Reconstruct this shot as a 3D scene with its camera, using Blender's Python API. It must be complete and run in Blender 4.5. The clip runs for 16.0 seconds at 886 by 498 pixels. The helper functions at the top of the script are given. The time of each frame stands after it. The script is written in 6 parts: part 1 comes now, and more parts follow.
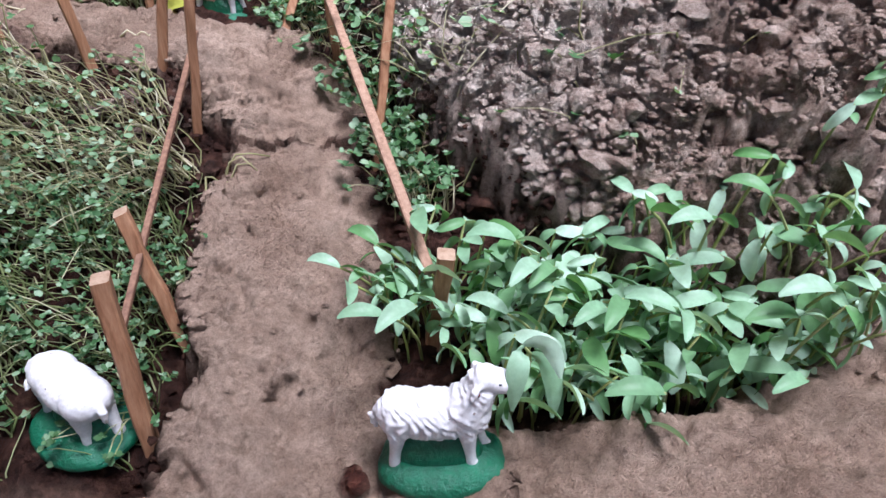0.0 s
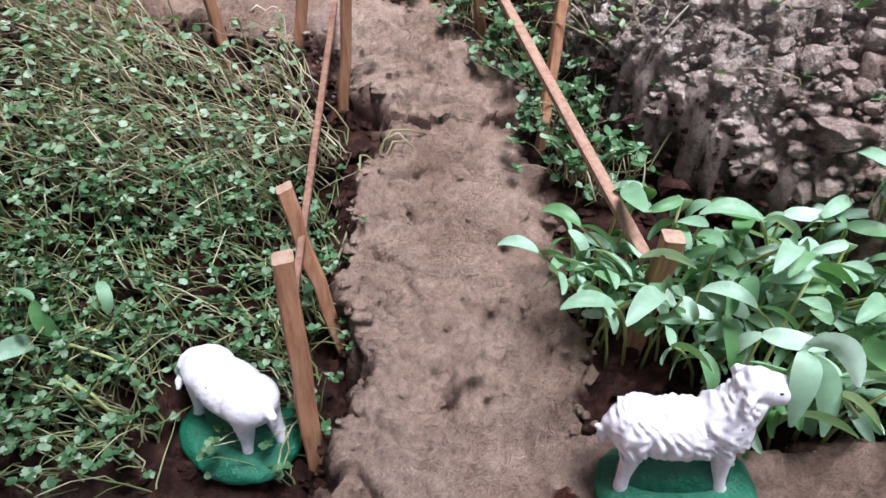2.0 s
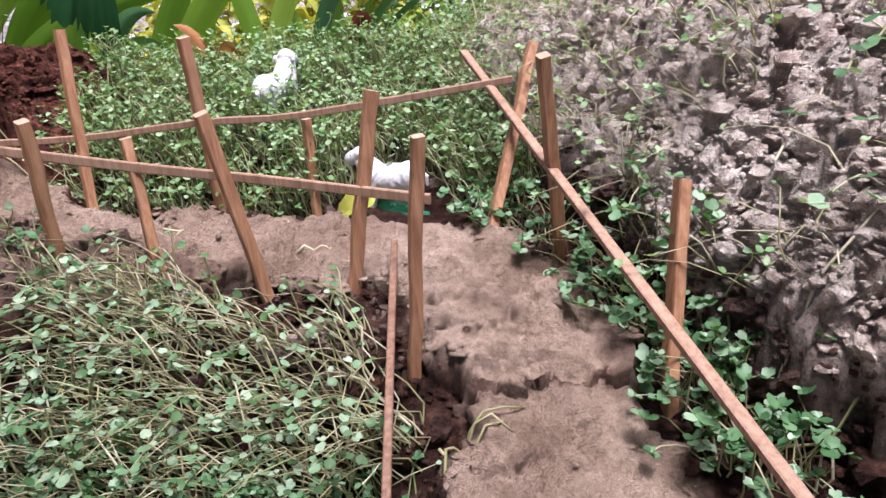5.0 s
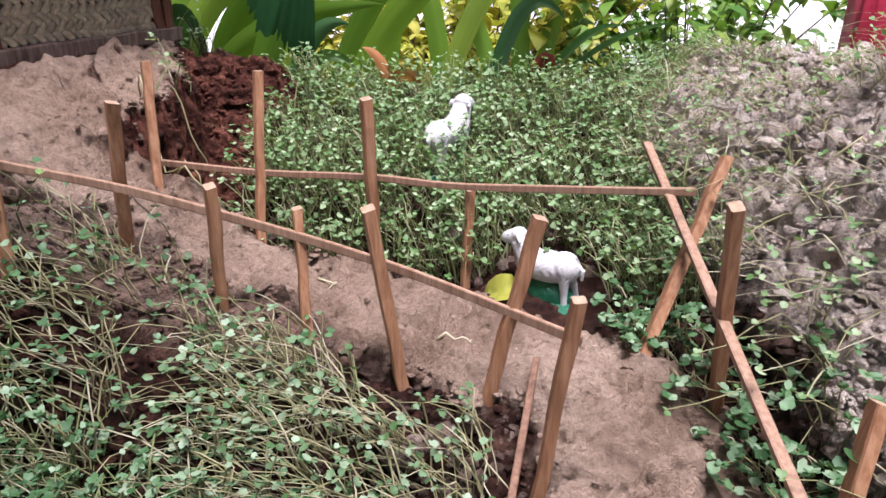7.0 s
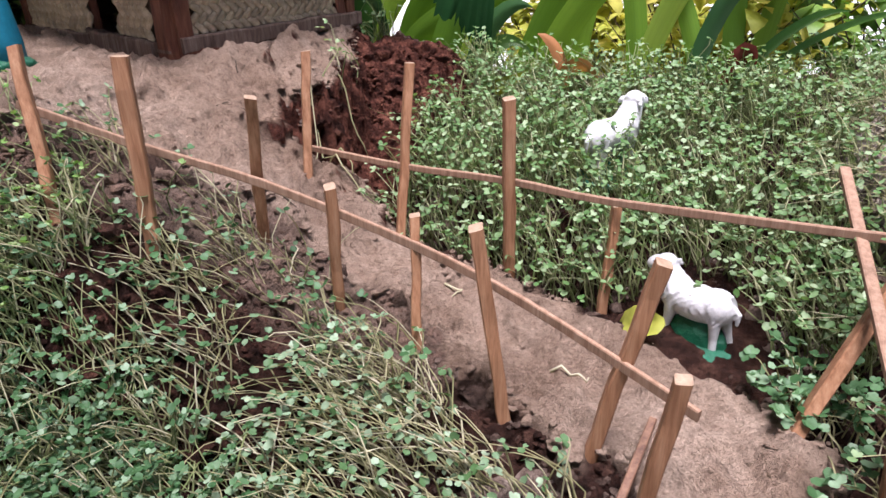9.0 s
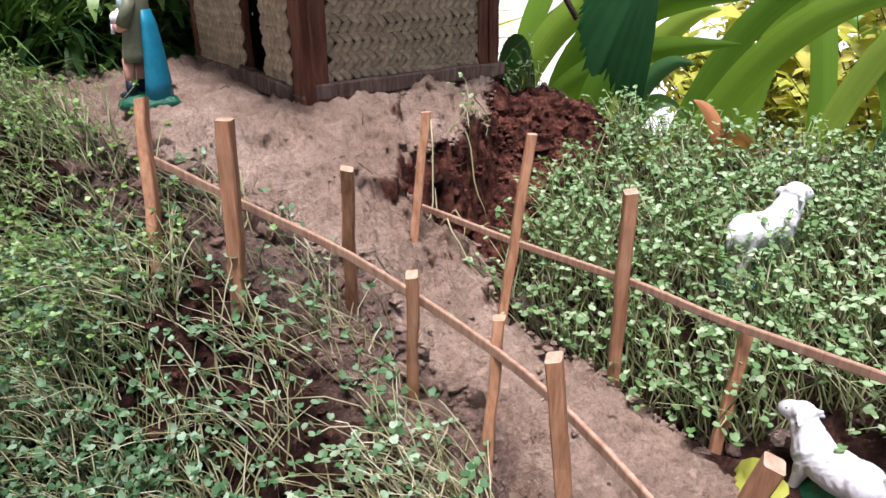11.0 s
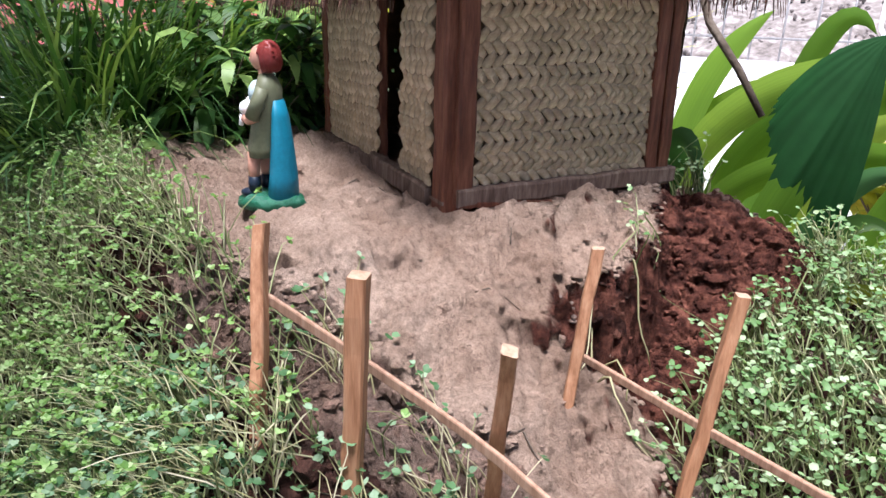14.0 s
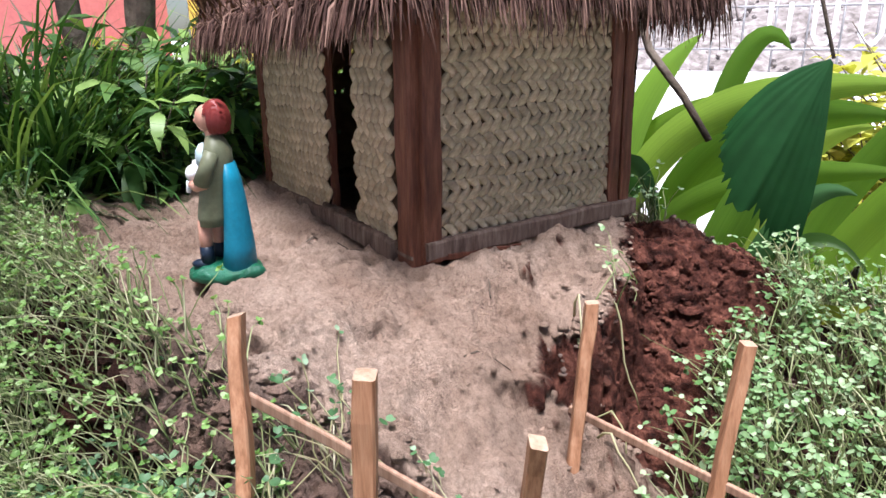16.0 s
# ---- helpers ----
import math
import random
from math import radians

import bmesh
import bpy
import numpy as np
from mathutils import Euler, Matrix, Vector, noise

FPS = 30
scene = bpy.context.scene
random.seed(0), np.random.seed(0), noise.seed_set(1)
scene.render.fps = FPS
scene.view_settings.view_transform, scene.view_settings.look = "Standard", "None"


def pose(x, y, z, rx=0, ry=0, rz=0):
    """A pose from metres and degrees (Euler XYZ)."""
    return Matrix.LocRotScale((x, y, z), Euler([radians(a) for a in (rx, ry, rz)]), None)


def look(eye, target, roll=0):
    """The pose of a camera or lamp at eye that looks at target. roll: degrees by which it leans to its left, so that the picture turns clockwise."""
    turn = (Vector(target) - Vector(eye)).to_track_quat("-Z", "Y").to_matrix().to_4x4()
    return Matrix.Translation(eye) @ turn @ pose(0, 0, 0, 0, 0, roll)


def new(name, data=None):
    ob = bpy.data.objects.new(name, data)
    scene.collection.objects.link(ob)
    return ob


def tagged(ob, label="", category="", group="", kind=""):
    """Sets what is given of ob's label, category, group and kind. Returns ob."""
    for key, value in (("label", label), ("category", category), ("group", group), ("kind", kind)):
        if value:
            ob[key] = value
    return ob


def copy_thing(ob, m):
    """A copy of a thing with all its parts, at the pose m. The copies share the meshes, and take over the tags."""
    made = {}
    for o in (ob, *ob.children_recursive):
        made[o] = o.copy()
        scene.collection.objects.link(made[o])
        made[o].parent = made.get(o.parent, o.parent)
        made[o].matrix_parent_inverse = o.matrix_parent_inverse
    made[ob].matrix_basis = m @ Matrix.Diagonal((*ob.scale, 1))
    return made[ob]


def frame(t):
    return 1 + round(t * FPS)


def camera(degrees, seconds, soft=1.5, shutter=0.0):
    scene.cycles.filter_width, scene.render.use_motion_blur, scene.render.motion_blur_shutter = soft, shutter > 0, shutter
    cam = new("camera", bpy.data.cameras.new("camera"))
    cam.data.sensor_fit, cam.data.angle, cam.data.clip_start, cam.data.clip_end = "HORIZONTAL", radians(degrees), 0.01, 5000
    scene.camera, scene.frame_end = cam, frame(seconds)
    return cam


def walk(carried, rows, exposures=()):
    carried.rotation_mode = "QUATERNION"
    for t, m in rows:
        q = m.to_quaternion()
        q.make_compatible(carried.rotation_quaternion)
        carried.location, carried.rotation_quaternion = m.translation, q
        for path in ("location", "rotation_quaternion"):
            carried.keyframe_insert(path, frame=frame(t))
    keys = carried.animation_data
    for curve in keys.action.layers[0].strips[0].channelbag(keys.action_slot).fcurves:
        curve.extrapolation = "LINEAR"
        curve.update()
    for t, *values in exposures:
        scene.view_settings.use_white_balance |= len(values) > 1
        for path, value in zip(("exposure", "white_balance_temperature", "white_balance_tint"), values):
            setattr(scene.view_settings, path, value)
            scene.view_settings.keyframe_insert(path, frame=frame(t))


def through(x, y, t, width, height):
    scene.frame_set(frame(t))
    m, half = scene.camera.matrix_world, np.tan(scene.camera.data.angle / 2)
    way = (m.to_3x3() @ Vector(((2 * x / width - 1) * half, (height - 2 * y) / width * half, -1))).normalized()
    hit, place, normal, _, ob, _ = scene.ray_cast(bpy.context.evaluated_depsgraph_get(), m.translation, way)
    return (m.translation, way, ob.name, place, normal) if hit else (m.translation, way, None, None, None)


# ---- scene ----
import itertools

cam = camera(67.4, 16.0)
PATH = [
    (0, (-0.018, 0.022, 0.347), (0.069, 1.638, -0.828), 3.0),
    (0.5, (-0.033, 0.032, 0.332), (-0.023, 1.618, -0.886), 2.2),
    (1, (-0.051, 0.028, 0.326), (-0.087, 1.587, -0.926), 1.6),
    (1.5, (-0.081, 0.032, 0.321), (-0.111, 1.631, -0.88), 1.8),
    (2, (-0.108, 0.062, 0.293), (-0.155, 1.703, -0.849), 0.8),
    (2.5, (-0.12, 0.099, 0.279), (-0.129, 1.79, -0.789), -1.9),
    (3, (-0.135, 0.129, 0.277), (-0.142, 1.878, -0.694), -3.4),
    (3.5, (-0.147, 0.147, 0.284), (-0.195, 1.939, -0.604), -3.5),
    (4, (-0.145, 0.159, 0.292), (-0.229, 1.973, -0.547), -4.2),
    (4.2, (-0.145, 0.164, 0.297), (-0.232, 1.992, -0.511), -4.7),
    (6.3, (-0.157, 0.213, 0.356), (-0.566, 2.035, -0.362), -1.9),
    (6.5, (-0.158, 0.219, 0.368), (-0.63, 2.012, -0.382), -1.5),
    (7, (-0.158, 0.23, 0.393), (-0.717, 1.98, -0.397), 0.3),
    (7.5, (-0.161, 0.244, 0.406), (-0.849, 1.946, -0.387), 1.0),
    (8, (-0.152, 0.253, 0.407), (-0.981, 1.89, -0.388), -0.3),
    (8.2, (-0.14, 0.26, 0.404), (-1.031, 1.856, -0.408), -1.0),
    (10.3, (-0.128, 0.356, 0.411), (-1.416, 1.648, -0.41), -0.3),
    (10.5, (-0.13, 0.362, 0.417), (-1.464, 1.618, -0.386), -0.6),
    (11, (-0.142, 0.371, 0.432), (-1.552, 1.547, -0.361), 0.1),
    (11.5, (-0.168, 0.386, 0.433), (-1.588, 1.55, -0.358), 0.7),
    (12, (-0.194, 0.395, 0.445), (-1.674, 1.507, -0.311), 0.3),
    (12.5, (-0.216, 0.401, 0.449), (-1.735, 1.48, -0.277), 0.9),
    (13, (-0.236, 0.409, 0.458), (-1.805, 1.426, -0.252), 1.4),
    (13.5, (-0.254, 0.414, 0.464), (-1.853, 1.405, -0.213), 1.6),
    (14, (-0.277, 0.416, 0.464), (-1.898, 1.375, -0.209), 1.8),
    (14.5, (-0.298, 0.415, 0.469), (-1.932, 1.387, -0.153), 1.2),
    (15, (-0.316, 0.411, 0.474), (-1.944, 1.413, -0.114), 0.5),
    (15.5, (-0.325, 0.408, 0.477), (-1.916, 1.456, -0.129), -0.2),
    (16, (-0.333, 0.405, 0.483), (-1.846, 1.558, -0.134), -0.5),
]
walk(cam, [(t, look(eye, target, roll)) for t, eye, target, roll in PATH],
     [(0, 0.92, 5550, 17), (1.5, 0.95, 5600, 16), (3.5, 1.25, 5750, 20), (7, 0.98, 6000, 21), (11, 1.1, 6000, 19), (13, 1.33, 5900, 17), (16, 1.43, 5850, 15)])

# ---- world, sun, exposure ----
world = bpy.data.worlds.new("world")
scene.world = world
world.use_nodes = True
wn = world.node_tree
sky = wn.nodes.new("ShaderNodeTexSky")
sky.sky_type, sky.sun_disc = "NISHITA", False
SUN_FROM = Vector((0.16, -0.16, 1.0)).normalized()
sky.sun_elevation = math.asin(SUN_FROM.z)
sky.sun_rotation = math.atan2(SUN_FROM.x, SUN_FROM.y)
wn.links.new(sky.outputs[0], wn.nodes["Background"].inputs[0])
wn.nodes["Background"].inputs[1].default_value = 0.04
sun = new("sun", bpy.data.lights.new("sun", "SUN"))
sun.data.energy, sun.data.angle, sun.data.color = 4.9, radians(25), (1.0, 0.955, 0.92)
sun.matrix_world = look(SUN_FROM * 10, (0, 0, 0))

# ---- materials ----


def nodes_of(name):
    m = bpy.data.materials.new(name)
    m.use_nodes = True
    t = m.node_tree
    return m, t, t.nodes["Principled BSDF"]


def ramp(t, fac, stops):
    n = t.nodes.new("ShaderNodeValToRGB")
    e = n.color_ramp.elements
    while len(e) < len(stops):
        e.new(0.5)
    for el, (p, c) in zip(e, stops):
        el.position, el.color = p, (*c, 1)
    t.links.new(fac, n.inputs[0])
    return n.outputs[0]


def noise_tex(t, scale, detail=6, rough=0.6, coords=None, kind="ShaderNodeTexNoise"):
    n = t.nodes.new(kind)
    n.inputs["Scale"].default_value = scale
    if kind == "ShaderNodeTexNoise":
        n.inputs["Detail"].default_value, n.inputs["Roughness"].default_value = detail, rough
    if coords is None:
        coords = t.nodes.new("ShaderNodeTexCoord").outputs["Object"]
    t.links.new(coords, n.inputs["Vector"])
    return n.outputs[0]


def mixc(t, fac, a, b, mode="MIX"):
    n = t.nodes.new("ShaderNodeMix")
    n.data_type, n.blend_type = "RGBA", mode
    for sock, v in ((n.inputs[0], fac), (n.inputs[6], a), (n.inputs[7], b)):
        if isinstance(v, (int, float)):
            sock.default_value = v
        elif isinstance(v, tuple):
            sock.default_value = (*v, 1)
        else:
            t.links.new(v, sock)
    return n.outputs[2]


def mathn(t, op, a, b=0.0):
    n = t.nodes.new("ShaderNodeMath")
    n.operation = op
    for s, v in zip(n.inputs, (a, b)):
        if isinstance(v, (int, float)):
            s.default_value = v
        else:
            t.links.new(v, s)
    return n.outputs[0]


def bump(t, height, strength, dist, into):
    b = t.nodes.new("ShaderNodeBump")
    b.inputs["Strength"].default_value, b.inputs["Distance"].default_value = strength, dist
    t.links.new(height, b.inputs["Height"])
    t.links.new(b.outputs[0], into)
    return b


def grainy(name, stops, scale, fine, rough=0.85, bump_by=0.4, depth=0.001, vary=0.0, stretch=None, spec=0.3, metal=0.0):
    """A plain surface: colour by coarse noise, fine grain laid over it, and relief."""
    m, t, p = nodes_of(name)
    co = t.nodes.new("ShaderNodeTexCoord").outputs["Object"]
    if stretch:
        mp = t.nodes.new("ShaderNodeMapping")
        mp.inputs["Scale"].default_value = stretch
        t.links.new(co, mp.inputs[0])
        co = mp.outputs[0]
    a = noise_tex(t, scale, 5, 0.6, co)
    f = noise_tex(t, fine, 6, 0.65, co)
    c = ramp(t, a, [(0.3 + 0.4 * i / max(1, len(stops) - 1), s) for i, s in enumerate(stops)])
    c = mixc(t, 0.35, c, mixc(t, 1.0, c, ramp(t, f, [(0.3, (0.35, 0.35, 0.35)), (0.7, (1, 1, 1))]), "MULTIPLY"))
    if vary:
        oi = t.nodes.new("ShaderNodeObjectInfo").outputs["Random"]
        c = mixc(t, 1.0, c, ramp(t, oi, [(0.0, (1 - vary,) * 3), (1.0, (1, 1, 1))]), "MULTIPLY")
    t.links.new(c, p.inputs["Base Color"])
    p.inputs["Roughness"].default_value, p.inputs["Specular IOR Level"].default_value, p.inputs["Metallic"].default_value = rough, spec, metal
    bump(t, f, bump_by, depth, p.inputs["Normal"])
    return m


def leafy(name, dark, light, tip, through=0.35, rough=0.45, spec=0.4, scale=60.0, streak=False):
    """A leaf: colours differ from leaf to leaf, and light shines through."""
    m, t, p = nodes_of(name)
    isl = t.nodes.new("ShaderNodeNewGeometry").outputs["Random Per Island"]
    oi = t.nodes.new("ShaderNodeObjectInfo").outputs["Random"]
    k = mathn(t, "FRACT", mathn(t, "ADD", isl, oi))
    c = ramp(t, k, [(0.0, dark), (0.6, light), (1.0, tip)])
    co = None
    if streak:
        mp = t.nodes.new("ShaderNodeMapping")
        mp.inputs["Scale"].default_value = (0.5, 3.0, 1.0)
        t.links.new(t.nodes.new("ShaderNodeTexCoord").outputs["UV"], mp.inputs[0])
        co = mp.outputs[0]
    n = noise_tex(t, scale, 4, 0.6, co)
    c = mixc(t, 0.45 if streak else 0.5, c, mixc(t, 1.0, c, ramp(t, n, [(0.35, (0.6, 0.62, 0.55)), (0.65, (1, 1, 1))]), "MULTIPLY"))
    t.links.new(c, p.inputs["Base Color"])
    p.inputs["Roughness"].default_value, p.inputs["Specular IOR Level"].default_value = rough, spec
    bump(t, n, 0.25, 0.0005, p.inputs["Normal"])
    tr = t.nodes.new("ShaderNodeBsdfTranslucent")
    t.links.new(mixc(t, 1.0, c, (1.0, 1.0, 0.45), "MULTIPLY"), tr.inputs[0])
    mx = t.nodes.new("ShaderNodeMixShader")
    mx.inputs[0].default_value = through
    t.links.new(p.outputs[0], mx.inputs[1])
    t.links.new(tr.outputs[0], mx.inputs[2])
    t.links.new(mx.outputs[0], t.nodes["Material Output"].inputs[0])
    return m


def soil_material():
    """Sandy path, dark humus beds, red laterite and the paved yard, told apart by the ground's own attributes."""
    m, t, p = nodes_of("soil")
    co = t.nodes.new("ShaderNodeTexCoord").outputs["Object"]

    def attr(n):
        a = t.nodes.new("ShaderNodeAttribute")
        a.attribute_name = n
        return a.outputs["Fac"]
    coarse, mid, fine = noise_tex(t, 9, 6, 0.6, co), noise_tex(t, 60, 7, 0.7, co), noise_tex(t, 230, 7, 0.75, co)
    sand = ramp(t, coarse, [(0.34, (0.34, 0.234, 0.172)), (0.5, (0.45, 0.325, 0.247)), (0.66, (0.55, 0.412, 0.322))])
    sand = mixc(t, 0.4, sand, mixc(t, 1.0, sand, ramp(t, mid, [(0.38, (0.66, 0.60, 0.56)), (0.56, (1, 1, 1))]), "MULTIPLY"))
    # mid also makes the bumps: its hollows carry relief shade in their colour
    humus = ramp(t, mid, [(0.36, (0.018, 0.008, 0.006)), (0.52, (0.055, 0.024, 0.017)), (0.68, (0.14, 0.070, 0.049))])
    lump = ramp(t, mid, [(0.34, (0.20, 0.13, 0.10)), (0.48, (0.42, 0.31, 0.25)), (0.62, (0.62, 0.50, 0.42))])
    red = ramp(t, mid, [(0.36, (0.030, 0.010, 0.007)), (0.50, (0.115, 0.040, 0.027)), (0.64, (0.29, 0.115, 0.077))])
    pave = ramp(t, coarse, [(0.3, (0.76, 0.75, 0.74)), (0.7, (0.86, 0.855, 0.85))])
    c = mixc(t, attr("sand"), humus, sand)
    dry = ramp(t, mid, [(0.34, (0.44, 0.33, 0.28)), (0.48, (0.70, 0.59, 0.51)), (0.62, (0.82, 0.73, 0.65))])
    lump = mixc(t, attr("dry"), lump, dry)
    c = mixc(t, attr("lump"), c, lump)
    c = mixc(t, attr("red"), c, red)
    speck = mathn(t, "SUBTRACT", 0.8, mathn(t, "MULTIPLY", attr("sand"), 0.16))
    # specks of grain, plus relief shade in colour: low noise is dark and sunken
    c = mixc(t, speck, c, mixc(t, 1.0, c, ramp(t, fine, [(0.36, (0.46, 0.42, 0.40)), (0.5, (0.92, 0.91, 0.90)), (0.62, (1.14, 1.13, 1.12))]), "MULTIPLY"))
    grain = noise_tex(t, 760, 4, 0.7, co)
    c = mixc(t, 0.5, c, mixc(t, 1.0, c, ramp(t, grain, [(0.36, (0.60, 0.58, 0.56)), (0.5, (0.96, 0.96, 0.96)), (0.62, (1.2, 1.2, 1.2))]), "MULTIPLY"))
    c = mixc(t, attr("paved"), c, pave)
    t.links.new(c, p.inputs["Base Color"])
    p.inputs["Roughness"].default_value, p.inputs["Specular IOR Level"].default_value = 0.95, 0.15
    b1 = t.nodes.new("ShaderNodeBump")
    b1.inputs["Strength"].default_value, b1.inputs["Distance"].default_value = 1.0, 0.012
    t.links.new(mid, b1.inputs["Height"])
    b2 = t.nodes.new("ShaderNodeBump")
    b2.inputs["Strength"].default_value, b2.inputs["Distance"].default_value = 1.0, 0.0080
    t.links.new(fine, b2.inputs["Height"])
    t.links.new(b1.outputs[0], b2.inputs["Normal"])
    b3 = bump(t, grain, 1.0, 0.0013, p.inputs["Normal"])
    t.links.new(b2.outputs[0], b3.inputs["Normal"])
    return m


SOIL = soil_material()
POST_WOOD = grainy("split_bamboo", [(0.26, 0.115, 0.055), (0.40, 0.20, 0.105), (0.50, 0.28, 0.16)], 3.0, 14, 0.6, 0.35, 0.0006, 0.25, (90, 90, 6))
RAIL_WOOD = grainy("weathered_strip", [(0.27, 0.15, 0.095), (0.39, 0.235, 0.155), (0.48, 0.31, 0.215)], 3.0, 14, 0.65, 0.35, 0.0005, 0.2, (90, 90, 6))
STICK_WOOD = grainy("dark_stick", [(0.12, 0.06, 0.04), (0.20, 0.105, 0.065), (0.28, 0.16, 0.10)], 3.0, 14, 0.6, 0.35, 0.0005, 0.0, (90, 90, 6))
CUT_END = grainy("cut_end", [(0.30, 0.19, 0.12), (0.47, 0.34, 0.24)], 200, 900, 0.8)
DARK_WOOD = grainy("old_dark_wood", [(0.09, 0.03, 0.018), (0.17, 0.06, 0.034), (0.27, 0.115, 0.065)], 3.0, 15, 0.6, 0.5, 0.001, 0.2, (60, 60, 8))
GREY_WOOD = grainy("grey_old_wood", [(0.11, 0.065, 0.048), (0.21, 0.14, 0.105), (0.34, 0.25, 0.195)], 3.0, 15, 0.8, 0.6, 0.001, 0.2, (60, 60, 10))
STRAND = grainy("palm_strand", [(0.38, 0.275, 0.165), (0.58, 0.46, 0.30), (0.70, 0.58, 0.41)], 60, 420, 0.55, 0.3, 0.0004, 0.32)
# dark sheet colour standing in for shade in the weave gaps and the hut
WEAVE_SHADE = grainy("weave_gap_shade", [(0.09, 0.06, 0.035), (0.17, 0.115, 0.07)], 80, 400, 0.85)
def chipped(name, stops, chip):
    """Old enamel: a plain coat with hairline dirt and a few chips that show the dark clay."""
    m = grainy(name, stops, 60, 500, 0.5, 0.25, 0.0004)
    t = m.node_tree
    p = t.nodes["Principled BSDF"]
    c = p.inputs["Base Color"].links[0].from_socket
    spots = ramp(t, noise_tex(t, 210, 3, 0.6), [(0.71, (0, 0, 0)), (0.74, (1, 1, 1))])
    grime = ramp(t, noise_tex(t, 45, 5, 0.7), [(0.5, (0, 0, 0)), (0.8, (0.35, 0.35, 0.35))])
    c = mixc(t, grime, c, (0.42, 0.38, 0.35))
    t.links.new(mixc(t, spots, c, chip), p.inputs["Base Color"])
    return m


WHITE_PAINT = chipped("chalky_white_paint", [(0.72, 0.71, 0.72), (0.82, 0.81, 0.82)], (0.16, 0.11, 0.09))
# the same white coat with the shade on two sheep greyed into its colour
SHADED_WHITE = chipped("shaded_white_paint", [(0.60, 0.59, 0.60), (0.72, 0.71, 0.72)], (0.22, 0.18, 0.16))
GREEN_PAINT = grainy("green_gloss_paint", [(0.005, 0.085, 0.042), (0.010, 0.15, 0.075)], 50, 190, 0.32, 0.9, 0.0030, spec=0.5)
TEAL_PAINT = grainy("teal_paint", [(0.008, 0.17, 0.26), (0.014, 0.23, 0.34)], 30, 200, 0.5, 0.15, 0.0004)
OLIVE_PAINT = grainy("olive_paint", [(0.115, 0.125, 0.07), (0.16, 0.17, 0.10)], 60, 300, 0.5, 0.15, 0.0004)
PALE_PAINT = grainy("pale_blue_paint", [(0.38, 0.50, 0.52), (0.5, 0.6, 0.62)], 60, 300, 0.5, 0.15, 0.0004)
PEACH_PAINT = grainy("peach_paint", [(0.50, 0.25, 0.17), (0.6, 0.32, 0.23)], 60, 300, 0.5, 0.15, 0.0004)
MAROON_PAINT = grainy("maroon_paint", [(0.15, 0.02, 0.018), (0.22, 0.035, 0.028)], 80, 300, 0.45, 0.2, 0.0006)
NAVY_PAINT = grainy("navy_paint", [(0.01, 0.018, 0.035), (0.016, 0.03, 0.05)], 80, 300, 0.4, 0.2, 0.0004)
SPROUT_STEM = leafy("sprout_stem", (0.31, 0.30, 0.14), (0.48, 0.44, 0.25), (0.70, 0.64, 0.48), 0.3, 0.5, 0.3)
PALE_LEAF = leafy("pale_sprout_leaf", (0.10, 0.21, 0.06), (0.23, 0.36, 0.16), (0.44, 0.55, 0.34), 0.35, 0.5, 0.35, 300)
GREEN_STEM = leafy("green_sprout_stem", (0.16, 0.21, 0.07), (0.32, 0.36, 0.16), (0.58, 0.56, 0.36), 0.25, 0.5, 0.3)
SPROUT_LEAF = leafy("sprout_leaf", (0.085, 0.18, 0.06), (0.20, 0.32, 0.17), (0.42, 0.54, 0.38), 0.33, 0.5, 0.35, 300)
YOUNG_LEAF = leafy("young_sprout_leaf", (0.12, 0.25, 0.05), (0.26, 0.43, 0.13), (0.46, 0.60, 0.30), 0.35, 0.5, 0.35, 300)
BUSHY_LEAF = leafy("bushy_sprout_leaf", (0.04, 0.11, 0.035), (0.115, 0.23, 0.10), (0.34, 0.47, 0.31), 0.3, 0.5, 0.35, 300)
SEED_LEAF = leafy("seedling_leaf", (0.11, 0.27, 0.08), (0.29, 0.48, 0.31), (0.48, 0.65, 0.51), 0.28, 0.50, 0.45, 160)
SEED_STEM = leafy("seedling_stem", (0.25, 0.30, 0.08), (0.38, 0.42, 0.15), (0.45, 0.48, 0.22), 0.2, 0.45, 0.4)
STRAP = leafy("strap_leaf", (0.11, 0.24, 0.03), (0.25, 0.43, 0.05), (0.42, 0.58, 0.11), 0.55, 0.4, 0.45, 3.0, True)
STRAP_DARK = leafy("strap_leaf_dark", (0.04, 0.12, 0.04), (0.08, 0.19, 0.07), (0.14, 0.26, 0.11), 0.25, 0.35, 0.5, 3.0, True)
JAGGED = leafy("jagged_leaf", (0.014, 0.07, 0.018), (0.022, 0.095, 0.024), (0.035, 0.12, 0.03), 0.12, 0.55, 0.22, 40)
GRASS = leafy("grass_blade", (0.02, 0.06, 0.015), (0.065, 0.16, 0.03), (0.28, 0.42, 0.11), 0.2, 0.45, 0.35, 60)
YELLOW_LEAF = leafy("yellow_leaf", (0.36, 0.40, 0.06), (0.50, 0.50, 0.09), (0.62, 0.54, 0.14), 0.4, 0.5, 0.3)
SHRUB_LEAF = leafy("shrub_leaf", (0.07, 0.18, 0.03), (0.16, 0.30, 0.05), (0.30, 0.42, 0.08), 0.35, 0.45, 0.35)
DRY_LEAF = leafy("dry_leaf", (0.40, 0.15, 0.06), (0.55, 0.25, 0.10), (0.62, 0.38, 0.18), 0.25, 0.6, 0.3)
THATCH = leafy("thatch_straw", (0.04, 0.018, 0.014), (0.10, 0.050, 0.038), (0.24, 0.145, 0.11), 0.1, 0.8, 0.2)
